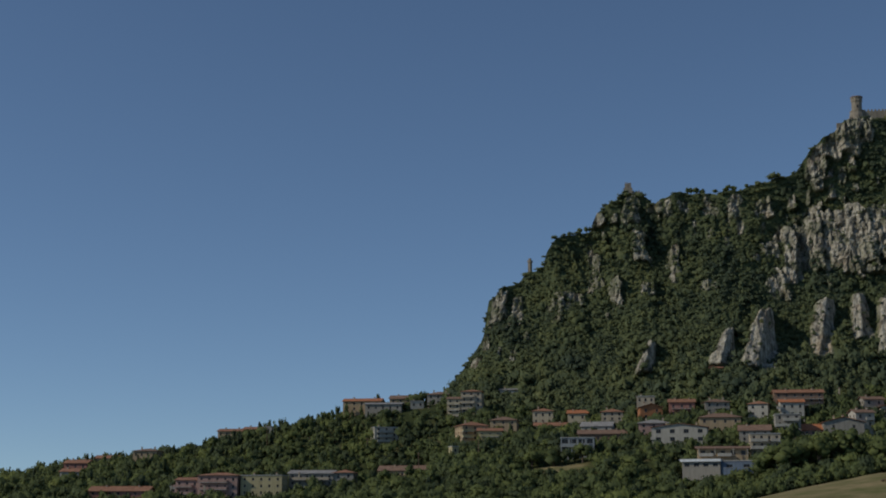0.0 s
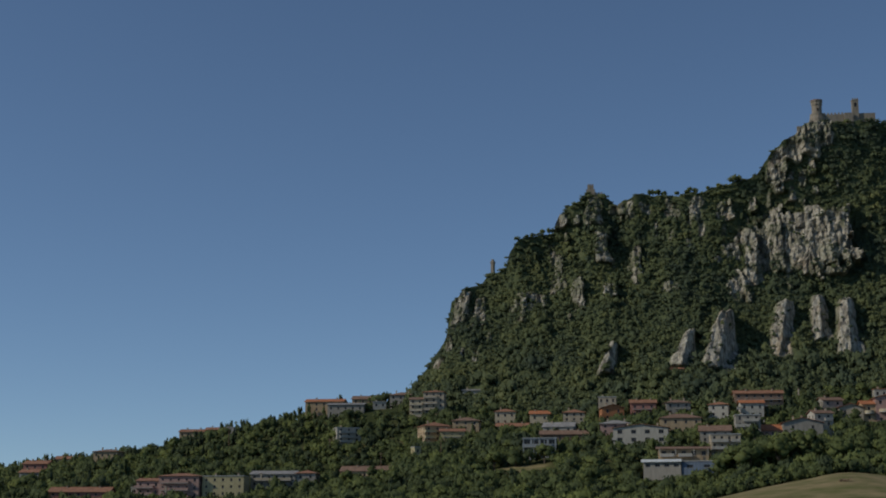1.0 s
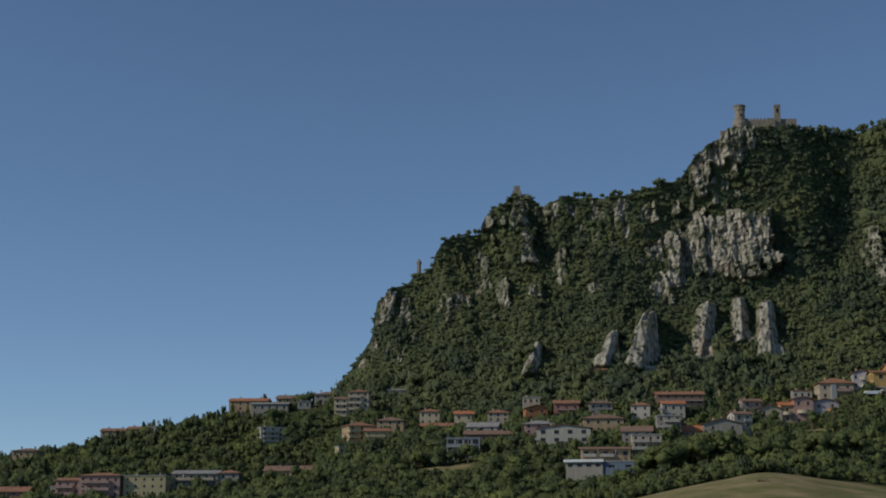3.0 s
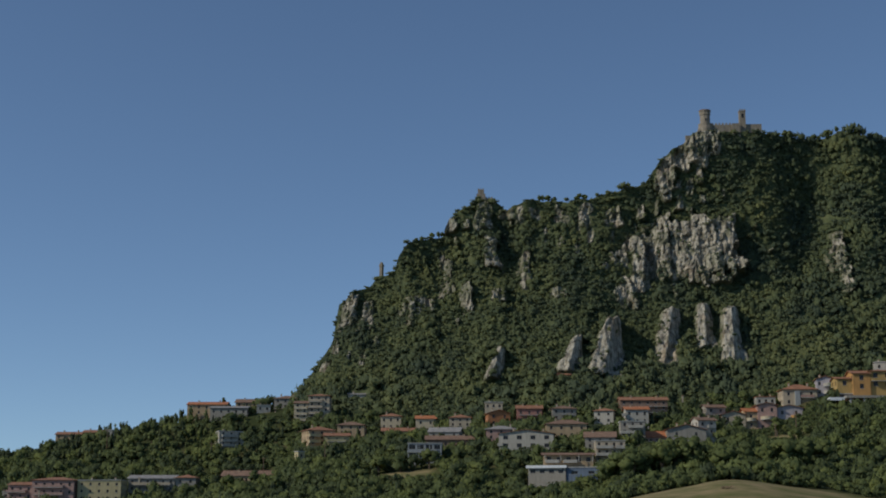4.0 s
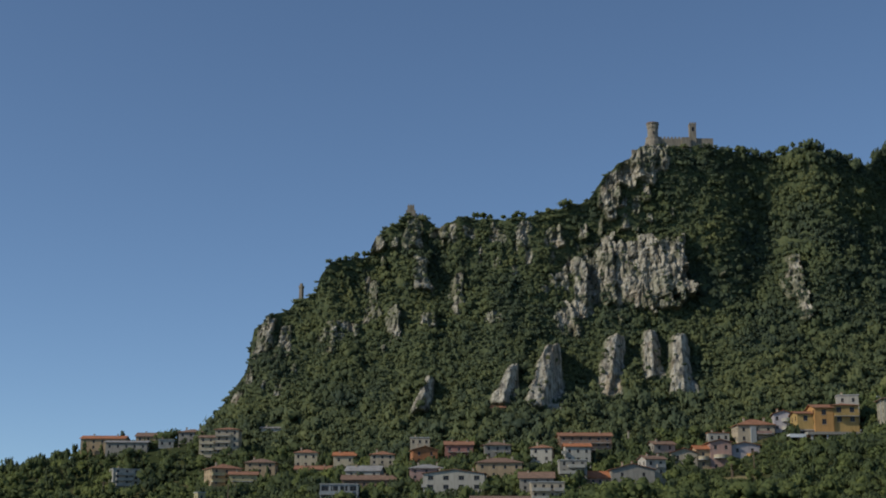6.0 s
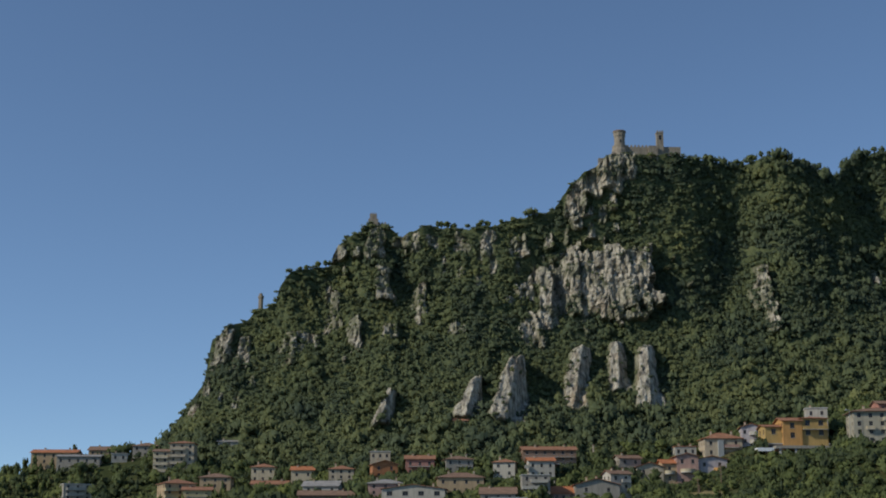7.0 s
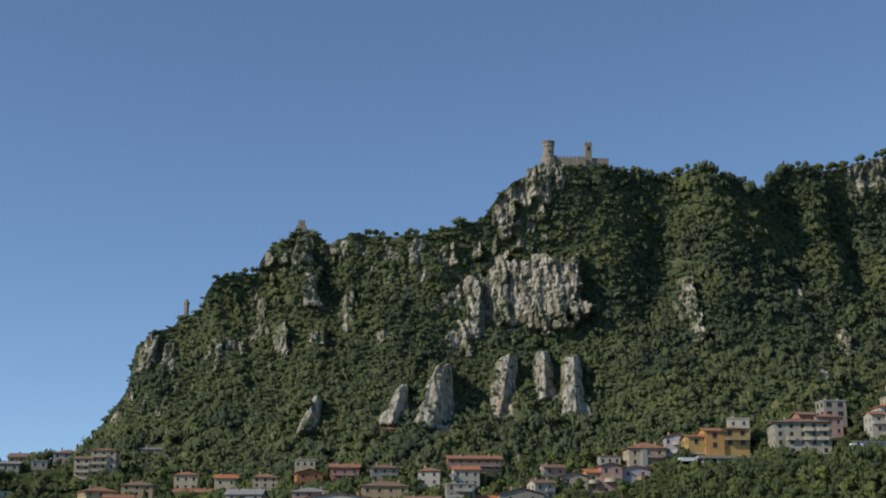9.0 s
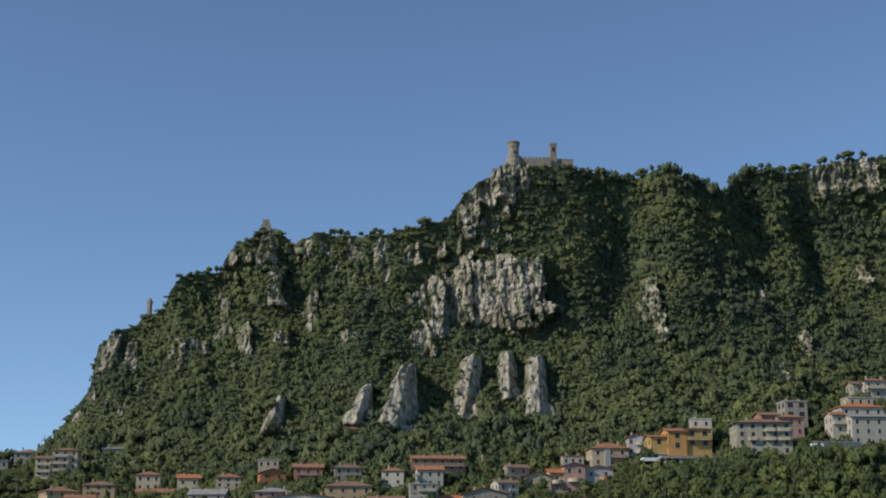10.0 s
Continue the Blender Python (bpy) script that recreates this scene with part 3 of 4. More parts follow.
# --- houses of the middle village ---
r, b, e = house("tan apartment house with open balconies and clay roof", -77.5, 600, 30, 38.8, 12, "tan", "terracotta", "hip", 3, 3, 11, 24)
for k in range(3):
    balcony(b, -3.4, e - 2.6 - 2.6 * k, 5.0, "yellow", 1.5)
house("tan plastered house under a low clay roof", -66.6, 615, 35.5, 41.9, 12, "tan", "brown", "hip", 2, 3, 10, 0)
r, b, e = house("small yellow house with pale tiled roof", -70.3, 594, 30, 35.3, 10.5, "yellow", "terracotta", "gable_x", 1, 3, 8, 6, pitch=0.3)
balcony(b, 0, e - 2.4, 8, "yellow", 1.2)
house("low yellow outbuilding wall among trees", -83.5, 580, 22, 26.7, 3, "yellow", "concrete", "flat", 1, 1, 4, 30, 0)
house("cream house with clay hip roof", -50.1, 633, 38, 47, 9.4, "cream", "terracotta", "hip", 2, 3, 9, 0)
house("brick red roofed row of low annexes", -46, 621, 35, 39.3, 14.5, "tan", "terracotta", "gable_x", 1, 4, 7, 0, 2, pitch=0.4)
house("cream house with bright orange tiled roof", -33.9, 628, 36.5, 45.4, 9, "cream", "orange", "gable_x", 2, 2, 9, 0)
house("pale pink three storey house with hip roof", -17.9, 615, 37, 45, 9.6, "beige", "terracotta", "hip", 3, 3, 9, 0)
house("grey roofed house with shallow gable", -23.9, 582, 32, 36.9, 13, "white", "grey", "gable_x", 1, 3, 9, -8, pitch=0.42)
house("long low brown roofed house", -21.1, 570, 27, 32.7, 19.5, "brown", "brown", "gable_x", 1, 6, 8, 0, 2, pitch=0.4)
house("flat roofed beige house on the slope", -3, 625, 46, 51, 8, "beige", "concrete", "flat", 1, 3, 7, 0)
house("rust orange house with a low gable", -0.6, 600, 38.5, 45.6, 9.6, "rust", "terracotta", "gable_y", 2, 2, 9, 8, pitch=0.3)
r, b, e = house("red plastered house with clay roof", 12.6, 605, 40, 48.1, 11, "red", "terracotta", "gable_x", 2, 3, 9, 0, 2)
balcony(b, 0, e - 2.7, 9, "red", 1.2, bars=True)
r, b, e = house("grey house with roof terrace rails", 27.8, 605, 41, 48.1, 10.5, "grey", "brown", "hip", 2, 3, 9, 6, 2)
balcony(b, 1.5, e - 2.6, 6, "grey", 1.2, bars=True)
house("house with a pale grey roof and pink wall", 0.1, 566, 30.5, 36.6, 12.4, "pink", "grey", "hip", 2, 3, 9, 0, 2)
r, b, e = house("wide white house with a very low gable", 9.7, 546, 25.5, 33.4, 21.5, "white", "terracotta", "gable_y", 2, 4, 13, -5, 2, pitch=0.13, win=(1.9, 1.5))
balcony(b, -10.2, e - 4.6, 2.0, "white", 1.2)
house("tan house with wide brown hip roof", 26.6, 566, 31, 39.1, 16.5, "tan", "brown", "hip", 2, 4, 11, 0, 2)
house("narrow white house with clay hip roof", 43.6, 589, 36, 45.7, 8.2, "white", "terracotta", "hip", 3, 2, 8, -14, 1, win=(1.0, 1.2))
r, b, e = house("long dark brown apartment block with balconies", 62.1, 602, 43, 51.4, 20.5, "brown", "terracotta", "gable_x", 3, 6, 10, 0, 3, pitch=0.3)
for k in range(2):
    balcony(b, 0, e - 2.6 - 2.6 * k, 19, "tan", 1.3, bars=True)
r, b, e = house("white house with orange tiled roof", 57, 582, 37.5, 45.6, 9.6, "white", "orange", "gable_x", 2, 3, 9, 0, 1, pitch=0.3)
balcony(b, -5.4, e - 2.5, 1.8, "white", 1.3)
house("brown roofed house with grey wall", 37.4, 530, 25, 31.7, 11.5, "grey", "brown", "gable_x", 2, 3, 8, -4, pitch=0.5)

r = building("apartment_house", "white flat roofed terrace building with deep balconies", 40.3, 519, 19, 11.5, 8, 0, "building")
b, e, _ = volume(r, 0, 0, 19, 11, 8, 27.7, "beige", "concrete", "flat", 3, 4)
for k in range(3):
    balcony(b, -2.2, e - 2.7 - 2.7 * k, 6.2, "white", 1.6)
balcony(b, 3.6, e - 2.7, 3.4, "white", 1.4)
r = building("apartment_house", "low terrace building with white parapets and brown roof", 24.4, 512, 17, 18.4, 8, 0, "building")
b, e, _ = volume(r, 0, 0, 17, 18, 8, 22.8, "tan", "brown", "gable_x", 1, 5, pitch=0.2, win=(1.6, 1.6), over=1.0)
for k in (-6.0, 0.5):
    balcony(b, k, e - 2.6, 5.0, "white", 1.8)
for k in (-8.7, -3, 3.6, 8.7):
    part("post", Shape().box(k - 0.12, k + 0.12, -1.5, -1.26, e - 2.6, e), WALL["white"], b)
r = building("workshop", "large flat roofed workshop with pale cornice, shade coloured onto front and side", 21.3, 499, 15.4, 25.4, 12, -12, "building")
# shade is put into the wall colours: grey front, slate blue side
b, e, _ = volume(r, -5.5, 0, 9.5, 13.5, 12, 17.4, "grey", "concrete", "flat", 1, 4, win=(1.8, 1.2))
part("cornice", Shape().box(-7.4, 7.2, -0.9, -0.55, e - 0.5, e + 0.45), WHITE, b)
volume(r, 7.4, 0.6, 9.5, 12, 11, 17.0, "slate", "concrete", "flat", 1, 2, win=(2.2, 1.1))
r = building("house", "modern pale blue flat roofed house with glass terraces", -30.1, 546, 21, 13.9, 8, 0)
b, e, _ = volume(r, 0, 0, 21, 13.2, 8, 28.2, "blue", "concrete", "flat", 2, 4, win=(2.5, 1.9))
balcony(b, -1, e - 3.4, 11.5, "blue", 1.5)
for k in (-6.4, -2.2, 2, 6.2):
    part("post", Shape().box(k - 0.14, k + 0.14, -1.4, -1.1, e - 7, e), WALL["blue"], b)
r, b, e = house("stepped house with white terrace balconies", 51.9, 550, 31.5, 37, 9.6, "grey", "concrete", "flat", 2, 3, 8, 0)
balcony(b, 1, e - 2.4, 6, "white", 1.4)
balcony(b, -2, e - 4.6, 6, "white", 1.4)
REACH = 1.06
r = building("house", "large gabled house with a long orange tiled roof", 63.2, 523, 25, 27, 12, 0)
b, e, _ = volume(r, 5.8, 0, 25, 14.5, 12, 33.9, "grey", "terracotta", "gable_y", 2, 2, pitch=0.26)
chimney(b, -3, 4, e + 1.5)
chimney(b, 0.5, 6, e + 1.9)
b, e, _ = volume(r, -6.2, 1.5, 24, 9.4, 10, 31.6, "pink", "orange", "gable_x", 2, 4, pitch=0.45)
balcony(b, -0.5, e - 2.5, 8, "white", 1.3, bars=True)
b, e, _ = volume(r, -12.6, 2, 24, 3.2, 8, 28.6, "beige", "concrete", "flat", 1, 1)
r, b, e = house("small bright white house with chimneys", 77.2, 526, 30, 36.9, 7.2, "white", "brown", "gable_x", 2, 2, 7, 14, 2)
balcony(b, 1.6, e - 2.5, 3, "white", 1.1)

REACH = 1.0

# --- houses on the western hill ---
house("red roofed terrace row", -218.8, 545, 5.2, 9.4, 25, "red", "terracotta", "gable_x", 1, 7, 9, 4, 4, pitch=0.4)
r = building("apartment_house", "pink apartment building with stepped terraces", -185.6, 554, 6, 29.4, 12, 0, "building")
b, e, _ = volume(r, 6, 0, 3, 17, 12, 15.3, "pink", "terracotta", "hip", 3, 5, pitch=0.2)
for k in range(3):
    balcony(b, -1.5, e - 2.8 - 2.9 * k, 12, "pink", 1.5)
b, e, _ = volume(r, -7.5, 1.5, 3, 10, 10, 13.2, "pink", "terracotta", "gable_x", 3, 3, pitch=0.2)
for k in range(2):
    balcony(b, -1.5, e - 2.8 - 2.8 * k, 8, "pink", 1.5)
b, e, _ = volume(r, -13.6, 2.5, 3, 3, 8, 9.5, "white", "concrete", "flat", 1, 1)
house("plain yellow flat roofed block", -161.4, 556, 5.5, 14.1, 17.6, "yellow", "concrete", "flat", 3, 5, 10, 0, 3, win=(0.9, 1.1))
r = building("house", "long house with grey roof and shaded loggia", -138.8, 566, 10.8, 28.4, 9, 0)
b, e, _ = volume(r, -4, 0, 9.5, 19, 9, 16.4, "grey", "grey", "gable_x", 2, 6, pitch=0.28)
balcony(b, 0, e - 2.5, 16, "beige", 1.3)
b, e, _ = volume(r, 9.8, 0.5, 9.5, 8.6, 8, 16.7, "grey", "terracotta", "hip", 2, 2, pitch=0.3)
house("long low roof half hidden by trees", -106.4, 592, 13, 19.2, 26, "tan", "brown", "gable_x", 1, 6, 9, -4, 1, pitch=0.45)
house("brown ridge house with orange roof", -142.8, 668, 48.5, 55.2, 19, "tan", "orange", "gable_x", 2, 5, 10, 0, 2, pitch=0.28)
house("long grey low roofed house on the ridge", -130.4, 660, 46.5, 52.4, 18, "grey", "grey", "gable_x", 1, 5, 9, 0, 0, pitch=0.2)
house("ridge house with weathered brown roof", -123.8, 682, 51, 57.8, 15, "tan", "brown", "gable_x", 2, 4, 10, 0, 2, pitch=0.35)
house("tall narrow white house on the ridge", -114.3, 665, 46, 53.2, 6.5, "white", "concrete", "flat", 2, 2, 7, 10)
house("dark roofed ridge house between pines", -105.5, 676, 52, 59, 11, "grey", "brown", "hip", 2, 3, 9, 0, 2)
house("house with small orange roof below the ridge", -106.5, 662, 44, 49.5, 9, "beige", "terracotta", "gable_x", 1, 3, 8, 0)
r, b, e = house("white apartment house with rounded balconies", -123.4, 633, 31.5, 38.5, 11.4, "white", "concrete", "flat", 3, 3, 9, 24)
for k in range(3):
    balcony(b, -1, e - 2.3 - 2.2 * k, 7, "white", 1.4)
r = building("apartment_house", "stepped cream and beige apartment building with terraces", -88.8, 650, 47.5, 17.2, 10, 0, "building")
b, e, _ = volume(r, 3.2, 0, 45.5, 10, 10, 57.6, "beige", "terracotta", "hip", 4, 3, pitch=0.25)
for k in range(4):
    balcony(b, -1.5, e - 2.6 - 2.9 * k, 6.5, "beige", 1.3)
b, e, _ = volume(r, -5.2, 0, 45.5, 6.6, 9, 54.0, "cream", "brown", "gable_x", 3, 2, pitch=0.25)
for k in range(3):
    balcony(b, 0, e - 2.6 - 2.8 * k, 6, "cream", 1.4)
house("low roofed white house at the mountain foot", -69.9, face_y(-69.9, 58) - 1.0, 58, 59.8, 9, "white", "grey", "gable_x", 0, 0, 3, 0, pitch=0.3)
house("row of terracotta houses along the ridge", -217, 690, 35, 42, 13, "tan", "terracotta", "gable_x", 2, 4, 8, 0, 2, pitch=0.3)
house("terracotta house in the ridge row", -204.5, 691, 36.5, 43, 11, "orange", "terracotta", "gable_x", 2, 3, 8, 0, 1, pitch=0.3)
house("ridge villa with wide flat eaves", -243.9, 640, 24, 29.6, 12, "tan", "brown", "hip", 1, 4, 9, 0, 2, pitch=0.25)
house("dark red house on the western slope", -271.2, 622, 16, 23.6, 11.5, "red", "terracotta", "gable_x", 2, 3, 9, 0, 2)
house("pale long roofed house at the ridge", -268.6, 652, 22.5, 26.9, 11.5, "beige", "terracotta", "gable_x", 1, 3, 8, 0, 1)
house("white lower house on the western slope", -268, 608, 13, 19, 9, "white", "terracotta", "gable_x", 1, 3, 8, 0, 1)
house("small white hut below the ridge", -188, 660, 37.5, 41, 3.4, "white", "concrete", "flat", 1, 1, 3, 0, 0)
house("small clay roofed cabin in the woods", 30, face_y(30, 65) - 0.6, 65.3, 66.6, 6, "tan", "terracotta", "gable_x", 0, 0, 5, 0, 0, pitch=0.36)

# --- houses of the eastern village ---
REACH = 1.19
r = building("apartment_house", "ochre orange apartment house with clay roofs over a concrete deck", 132.2, 510, 42.7, 21, 10, 0, "building")
b, e, _ = volume(r, -7.6, 0.6, 43.5, 5.4, 9, 50.4, "ochre", "terracotta", "gable_x", 1, 1, pitch=0.2, shutters=False, win=(1.4, 2.2))
b, e, _ = volume(r, -1.8, -0.8, 43.5, 6.2, 10, 52.6, "orange", "terracotta", "gable_x", 2, 1, pitch=0.25, win=(1.5, 1.9))
b, e, _ = volume(r, 5.6, 0, 43.5, 8.6, 10, 53.2, "ochre", "terracotta", "hip", 2, 2, pitch=0.22, win=(1.6, 1.9))
balcony(b, 0, e - 3.5, 8.0, "ochre", 1.5)
b, e, _ = volume(r, 0, 0.3, 42.2, 20.6, 9, 44.0, "brown", "concrete", "flat", 1, 5, win=(2.4, 0.9))
deck = part("deck", Shape().box(-8.5, 11.4, -4.6, -0.2, 42.0, 42.9), WALL["grey"], r)
for k in (-7, -2, 3, 8):
    part("pier", Shape().box(k - 0.3, k + 0.3, -4.2, -3.6, 36, 42.0), ROOF["concrete"], deck)
part("awning", Shape().box(-14.6, -9.4, -5.5, -1.5, 41.6, 42.1).box(-14.6, -9.4, -5.6, -5.5, 41.0, 42.1), WHITE, r, "white flat canopy")
house("white house behind the ochre building", 142.1, 521, 48, 56.8, 7, "white", "concrete", "flat", 2, 2, 7, -12)
r, b, e = house("pale lilac house with stacked round balconies", 122.6, 531, 39.5, 52.6, 6.6, "lilac", "terracotta", "gable_y", 3, 3, 9, -8, pitch=0.3, skip=((0, 1), (1, 1)))
for k in range(3):
    round_balcony(b, 1.0, e - 2.5 - 2.8 * k, 1.7, "white")
r, b, e = house("beige villa with broad clay hip roof", 112.7, 530, 41.2, 49.8, 12.7, "beige", "terracotta", "hip", 2, 3, 10, 0, 2, pitch=0.42)
part("bay", Shape().box(-2.0, -0.2, -1.2, 0, 41, e - 0.6), WALL["blue"], b)
balcony(b, 2.6, e - 3.0, 5, "pink", 1.3)
r, b, e = house("white four storey apartment house with small balconies", 157.3, 502, 43, 55.2, 18, "ivory", "brown", "hip", 4, 5, 11, -6, 2, pitch=0.26, win=(1.2, 1.5), over=0.9)
for k in range(2):
    balcony(b, 1.8, e - 2.75 - 2.9 * k, 3.0, "cream", 1.2)
    balcony(b, 6.4, e - 2.75 - 2.9 * k, 3.4, "cream", 1.2)
balcony(b, -3.8, e - 5.65, 2.6, "cream", 1.2)
r = building("house", "brick red house with terracotta roofs", 171.4, 522, 49, 15, 9, 0)
b, e, _ = volume(r, 2.5, 0, 48, 9, 9, 59.4, "pink", "terracotta", "hip", 3, 3)
b, e, _ = volume(r, -4.6, 1, 48, 6, 8, 59.8, "red", "brown", "gable_x", 3, 2, pitch=0.3)
r, b, e = house("grey upper house with twin windows", 179.4, 531, 56, 64.5, 8, "grey", "concrete", "flat", 2, 2, 8, 0, 2, win=(2.0, 1.7))
r = building("house", "white and pale blue house with bright orange roof", 194.8, 505, 46.5, 16, 10, 0)
b, e, _ = volume(r, 1, 0, 46.5, 15, 9, 57.4, "white", "grey", "gable_x", 3, 4, pitch=0.25)
b, e, _ = volume(r, 1.5, 9.6, 46.5, 15, 8, 62.2, "white", "orange", "hip", 3, 4, pitch=0.36)
b, e, _ = volume(r, -8.6, 5, 47, 5, 7, 58.5, "white", "terracotta", "gable_x", 3, 1, pitch=0.3)
balcony(b, 0, e - 3, 4.6, "white", 1.2)
house("house with pale terrace above the road", 203, 531, 60, 66, 9, "beige", "concrete", "flat", 2, 3, 7, 0)
r, b, e = house("white house high on the eastern slope", 222.5, 560, 66, 77.6, 10.5, "white", "terracotta", "hip", 3, 3, 9, 0, 2, pitch=0.3)
balcony(b, -1, e - 2.8, 7, "cream", 1.3)
b, e, _ = volume(r, -6.4, 2, 68, 5, 7, 76.4, "grey", "brown", "gable_x", 2, 1)
r = building("apartment_house", "terraced beige houses with clay gables and round balconies", 97, 514, 30, 30, 10, 0, "building")
b, e, _ = volume(r, -12.2, 0, 30, 8.6, 10, 38.2, "beige", "terracotta", "gable_y", 2, 2, pitch=0.3)
b, e, _ = volume(r, -5.8, 0.6, 30, 4.6, 9, 39.4, "tan", "orange", "gable_x", 2, 1, pitch=0.3)
round_balcony(b, 0, e - 3.2, 1.8, "cream")
b, e, _ = volume(r, 0, 0, 30, 7, 10, 41.2, "pink", "terracotta", "gable_y", 3, 2, pitch=0.25)
round_balcony(b, 0, e - 5.0, 2.4, "cream")
b, e, _ = volume(r, 8.2, 1.2, 30, 10, 9, 40.4, "lilac", "terracotta", "gable_y", 2, 2, pitch=0.2)
round_balcony(b, 2.5, e - 3.6, 2.0, "orange")
REACH = 1.16
house("small white house with terrace above the village", 103.1, 546, 42, 46.2, 7.4, "white", "terracotta", "flat", 1, 3, 6, 0, 2)
REACH = 1.10
house("grey cabin among the trees", 86, 560, 38, 44.5, 8, "grey", "brown", "gable_x", 2, 2, 7, 10)

REACH = 1.0

# --- towers and walls on the crest ---
def battlements(s, x0, x1, y, z, step=1.6, w=0.9, h=0.9):
    n = int((x1 - x0) / step)
    for k in range(n):
        u = x0 + (x1 - x0) * (k + 0.25) / n
        s.box(u, u + w, y, y + 0.6, z, z + h)
    return s


fort = tagged(new("fortress"), "stone fortress with round keep and square bell tower on the crest", "fortress")
fort.matrix_world = pose(120.3, max(face_y(x, along(CREST, x)) for x in (108, 114, 120, 126, 132)) + 0.5, 2)
keep = part("keep", Shape().turned([(3.6, 190), (3.3, 200), (3.1, 203.5), (2.7, 204.5), (2.65, 209.6), (2.95, 210.3), (2.95, 211.9)], 10, cx=-9, cy=2), STONE, fort)
part("parapet", Shape().turned([(3.15, 211.9), (3.15, 212.5)], 10, cx=-9, cy=2), STONE, keep)
part("cap", Shape().turned([(3.3, 212.5), (3.2, 212.9), (0.3, 213.4)], 12, cx=-9, cy=2), ROOF["brown"], keep, "low weathered tile cap")
part("lower_bastion", Shape().turned([(4.3, 190), (4.0, 202.6), (3.7, 204.0), (3.75, 205.2)], 12, cx=-9, cy=2), STONE, keep)
# dark box on the solid wall, for the shade inside an arrow slit
part("arrow_slit_shade", Shape().box(-9.25, -8.75, -0.75, -0.4, 206.6, 208), GLASS, keep)
bell = part("bell_tower", Shape().box(9.3, 12.5, 1, 4.2, 192, 212.0), STONE, fort)
part("belfry", battlements(Shape().box(9.15, 12.65, 0.85, 4.35, 212.0, 212.6), 9.15, 12.65, 0.85, 212.6, 1.15, 0.6, 0.7), STONE, bell)
# no hole here: a dark plate gives the bell opening's shade
part("belfry_opening_shade", Shape().box(10.3, 11.5, 0.94, 1.2, 208.6, 210.8), GLASS, bell)
part("curtain_wall", battlements(Shape().box(-6.2, 4.8, 0.5, 1.9, 190, 204.6), -6.2, 4.8, 0.5, 204.6), STONE, fort)
part("ward_wall", Shape().box(12.7, 21, 2, 5, 190, 205.2).box(4.8, 9.2, -0.6, 0.45, 190, 205.0), STONE, fort)
part("lower_wall", Shape().box(-13.4, -12.4, -1.5, 4, 188, 201.4).box(-20, -13.4, 0, 1.4, 184, 198.6), STONE, fort)

castle = tagged(new("watchtower"), "stone castle with a stepped tower on the middle crag", "tower")
castle.matrix_world = pose(-8.2, max(face_y(x, along(CREST, x)) for x in (-12, -9, -6, -3)) + 0.5, 4.0)
tower = part("tower", Shape().box(-3.5, 1.3, -0.4, 4, 154, 167.4), STONE, castle)
part("turret", battlements(Shape().box(-2.8, 0.6, 0.2, 3.4, 167.4, 169.9), -2.8, 0.6, 0.2, 169.9, 1.1, 0.6, 0.6), STONE, tower)
part("hall", battlements(Shape().box(1.0, 5.4, 0.5, 4.5, 152, 165.2), 1.0, 5.4, 0.5, 165.2, 1.4, 0.8, 0.7), STONE, castle)
part("bastion", Shape().box(-6.0, -3.2, 1, 4, 152, 163.6), STONE, castle)

slim = tagged(new("watchtower"), "slender stone tower on the lowest crag", "tower")
slim.matrix_world = pose(-62.6, face_y(-61.6, 125) + 2.2, 1.5)
mast = part("tower", Shape().turned([(1.5, 116), (1.25, 122), (1.2, 129.4), (1.5, 130.0), (1.5, 131.0)], 5), STONE, slim)
part("crown", Shape().turned([(0.9, 131.0), (0.8, 132.2)], 5), STONE, mast)

hut = tagged(new("belvedere"), "small pale stone belvedere with flat roof on the crest", "hut")
hut.matrix_world = pose(205, face_y(205, 196) + 1.0, 0.5)
part("wall", Shape().box(-2.5, 2.5, 0, 4, 188, 198.4), STONE, hut)
part("roof", Shape().box(-3.6, 1.6, -0.8, 4.8, 198.4, 198.9), WHITE, hut)

# --- street furniture ---
def street_lamp(x, y, z, h):
    root = tagged(new("street_lamp"), "tall grey steel street lamp beside the road", "street lamp")
    root.matrix_world = pose(x, y, z)
    part("pole", Shape().turned([(0.12, -1), (0.07, h)], 8), POLE, root)
    arm = part("arm", Shape().box(-1.0, 0.0, -0.05, 0.05, h - 0.06, h + 0.06), POLE, root)
    part("lantern", Shape().box(-1.5, -0.9, -0.15, 0.15, h - 0.12, h + 0.08), WHITE, arm)


def power_pole(x, y, h, lean=0):
    root = tagged(new("power_pole"), "weathered wooden power pole with crossarm", "pole", group="power poles")
    root.matrix_world = pose(x, y, float(land(x, y)), 0, lean, 0)
    part("pole", Shape().turned([(0.2, -1), (0.13, h)], 7), WOOD, root)
    part("crossarm", Shape().box(-0.9, 0.9, -0.07, 0.07, h - 0.7, h - 0.5), WOOD, root)


street_lamp(174.5, 589, 50, 14)
for x, y, h, lean in ((-131, 622, 8, 6), (-129.5, 622, 8, -6), (-101, 590, 10, 0), (-73, 575, 9, 0), (118, 560, 9, 0), (108, 552, 8, 0), (-183, 640, 10, 0)):
    power_pole(x, y, h, lean)

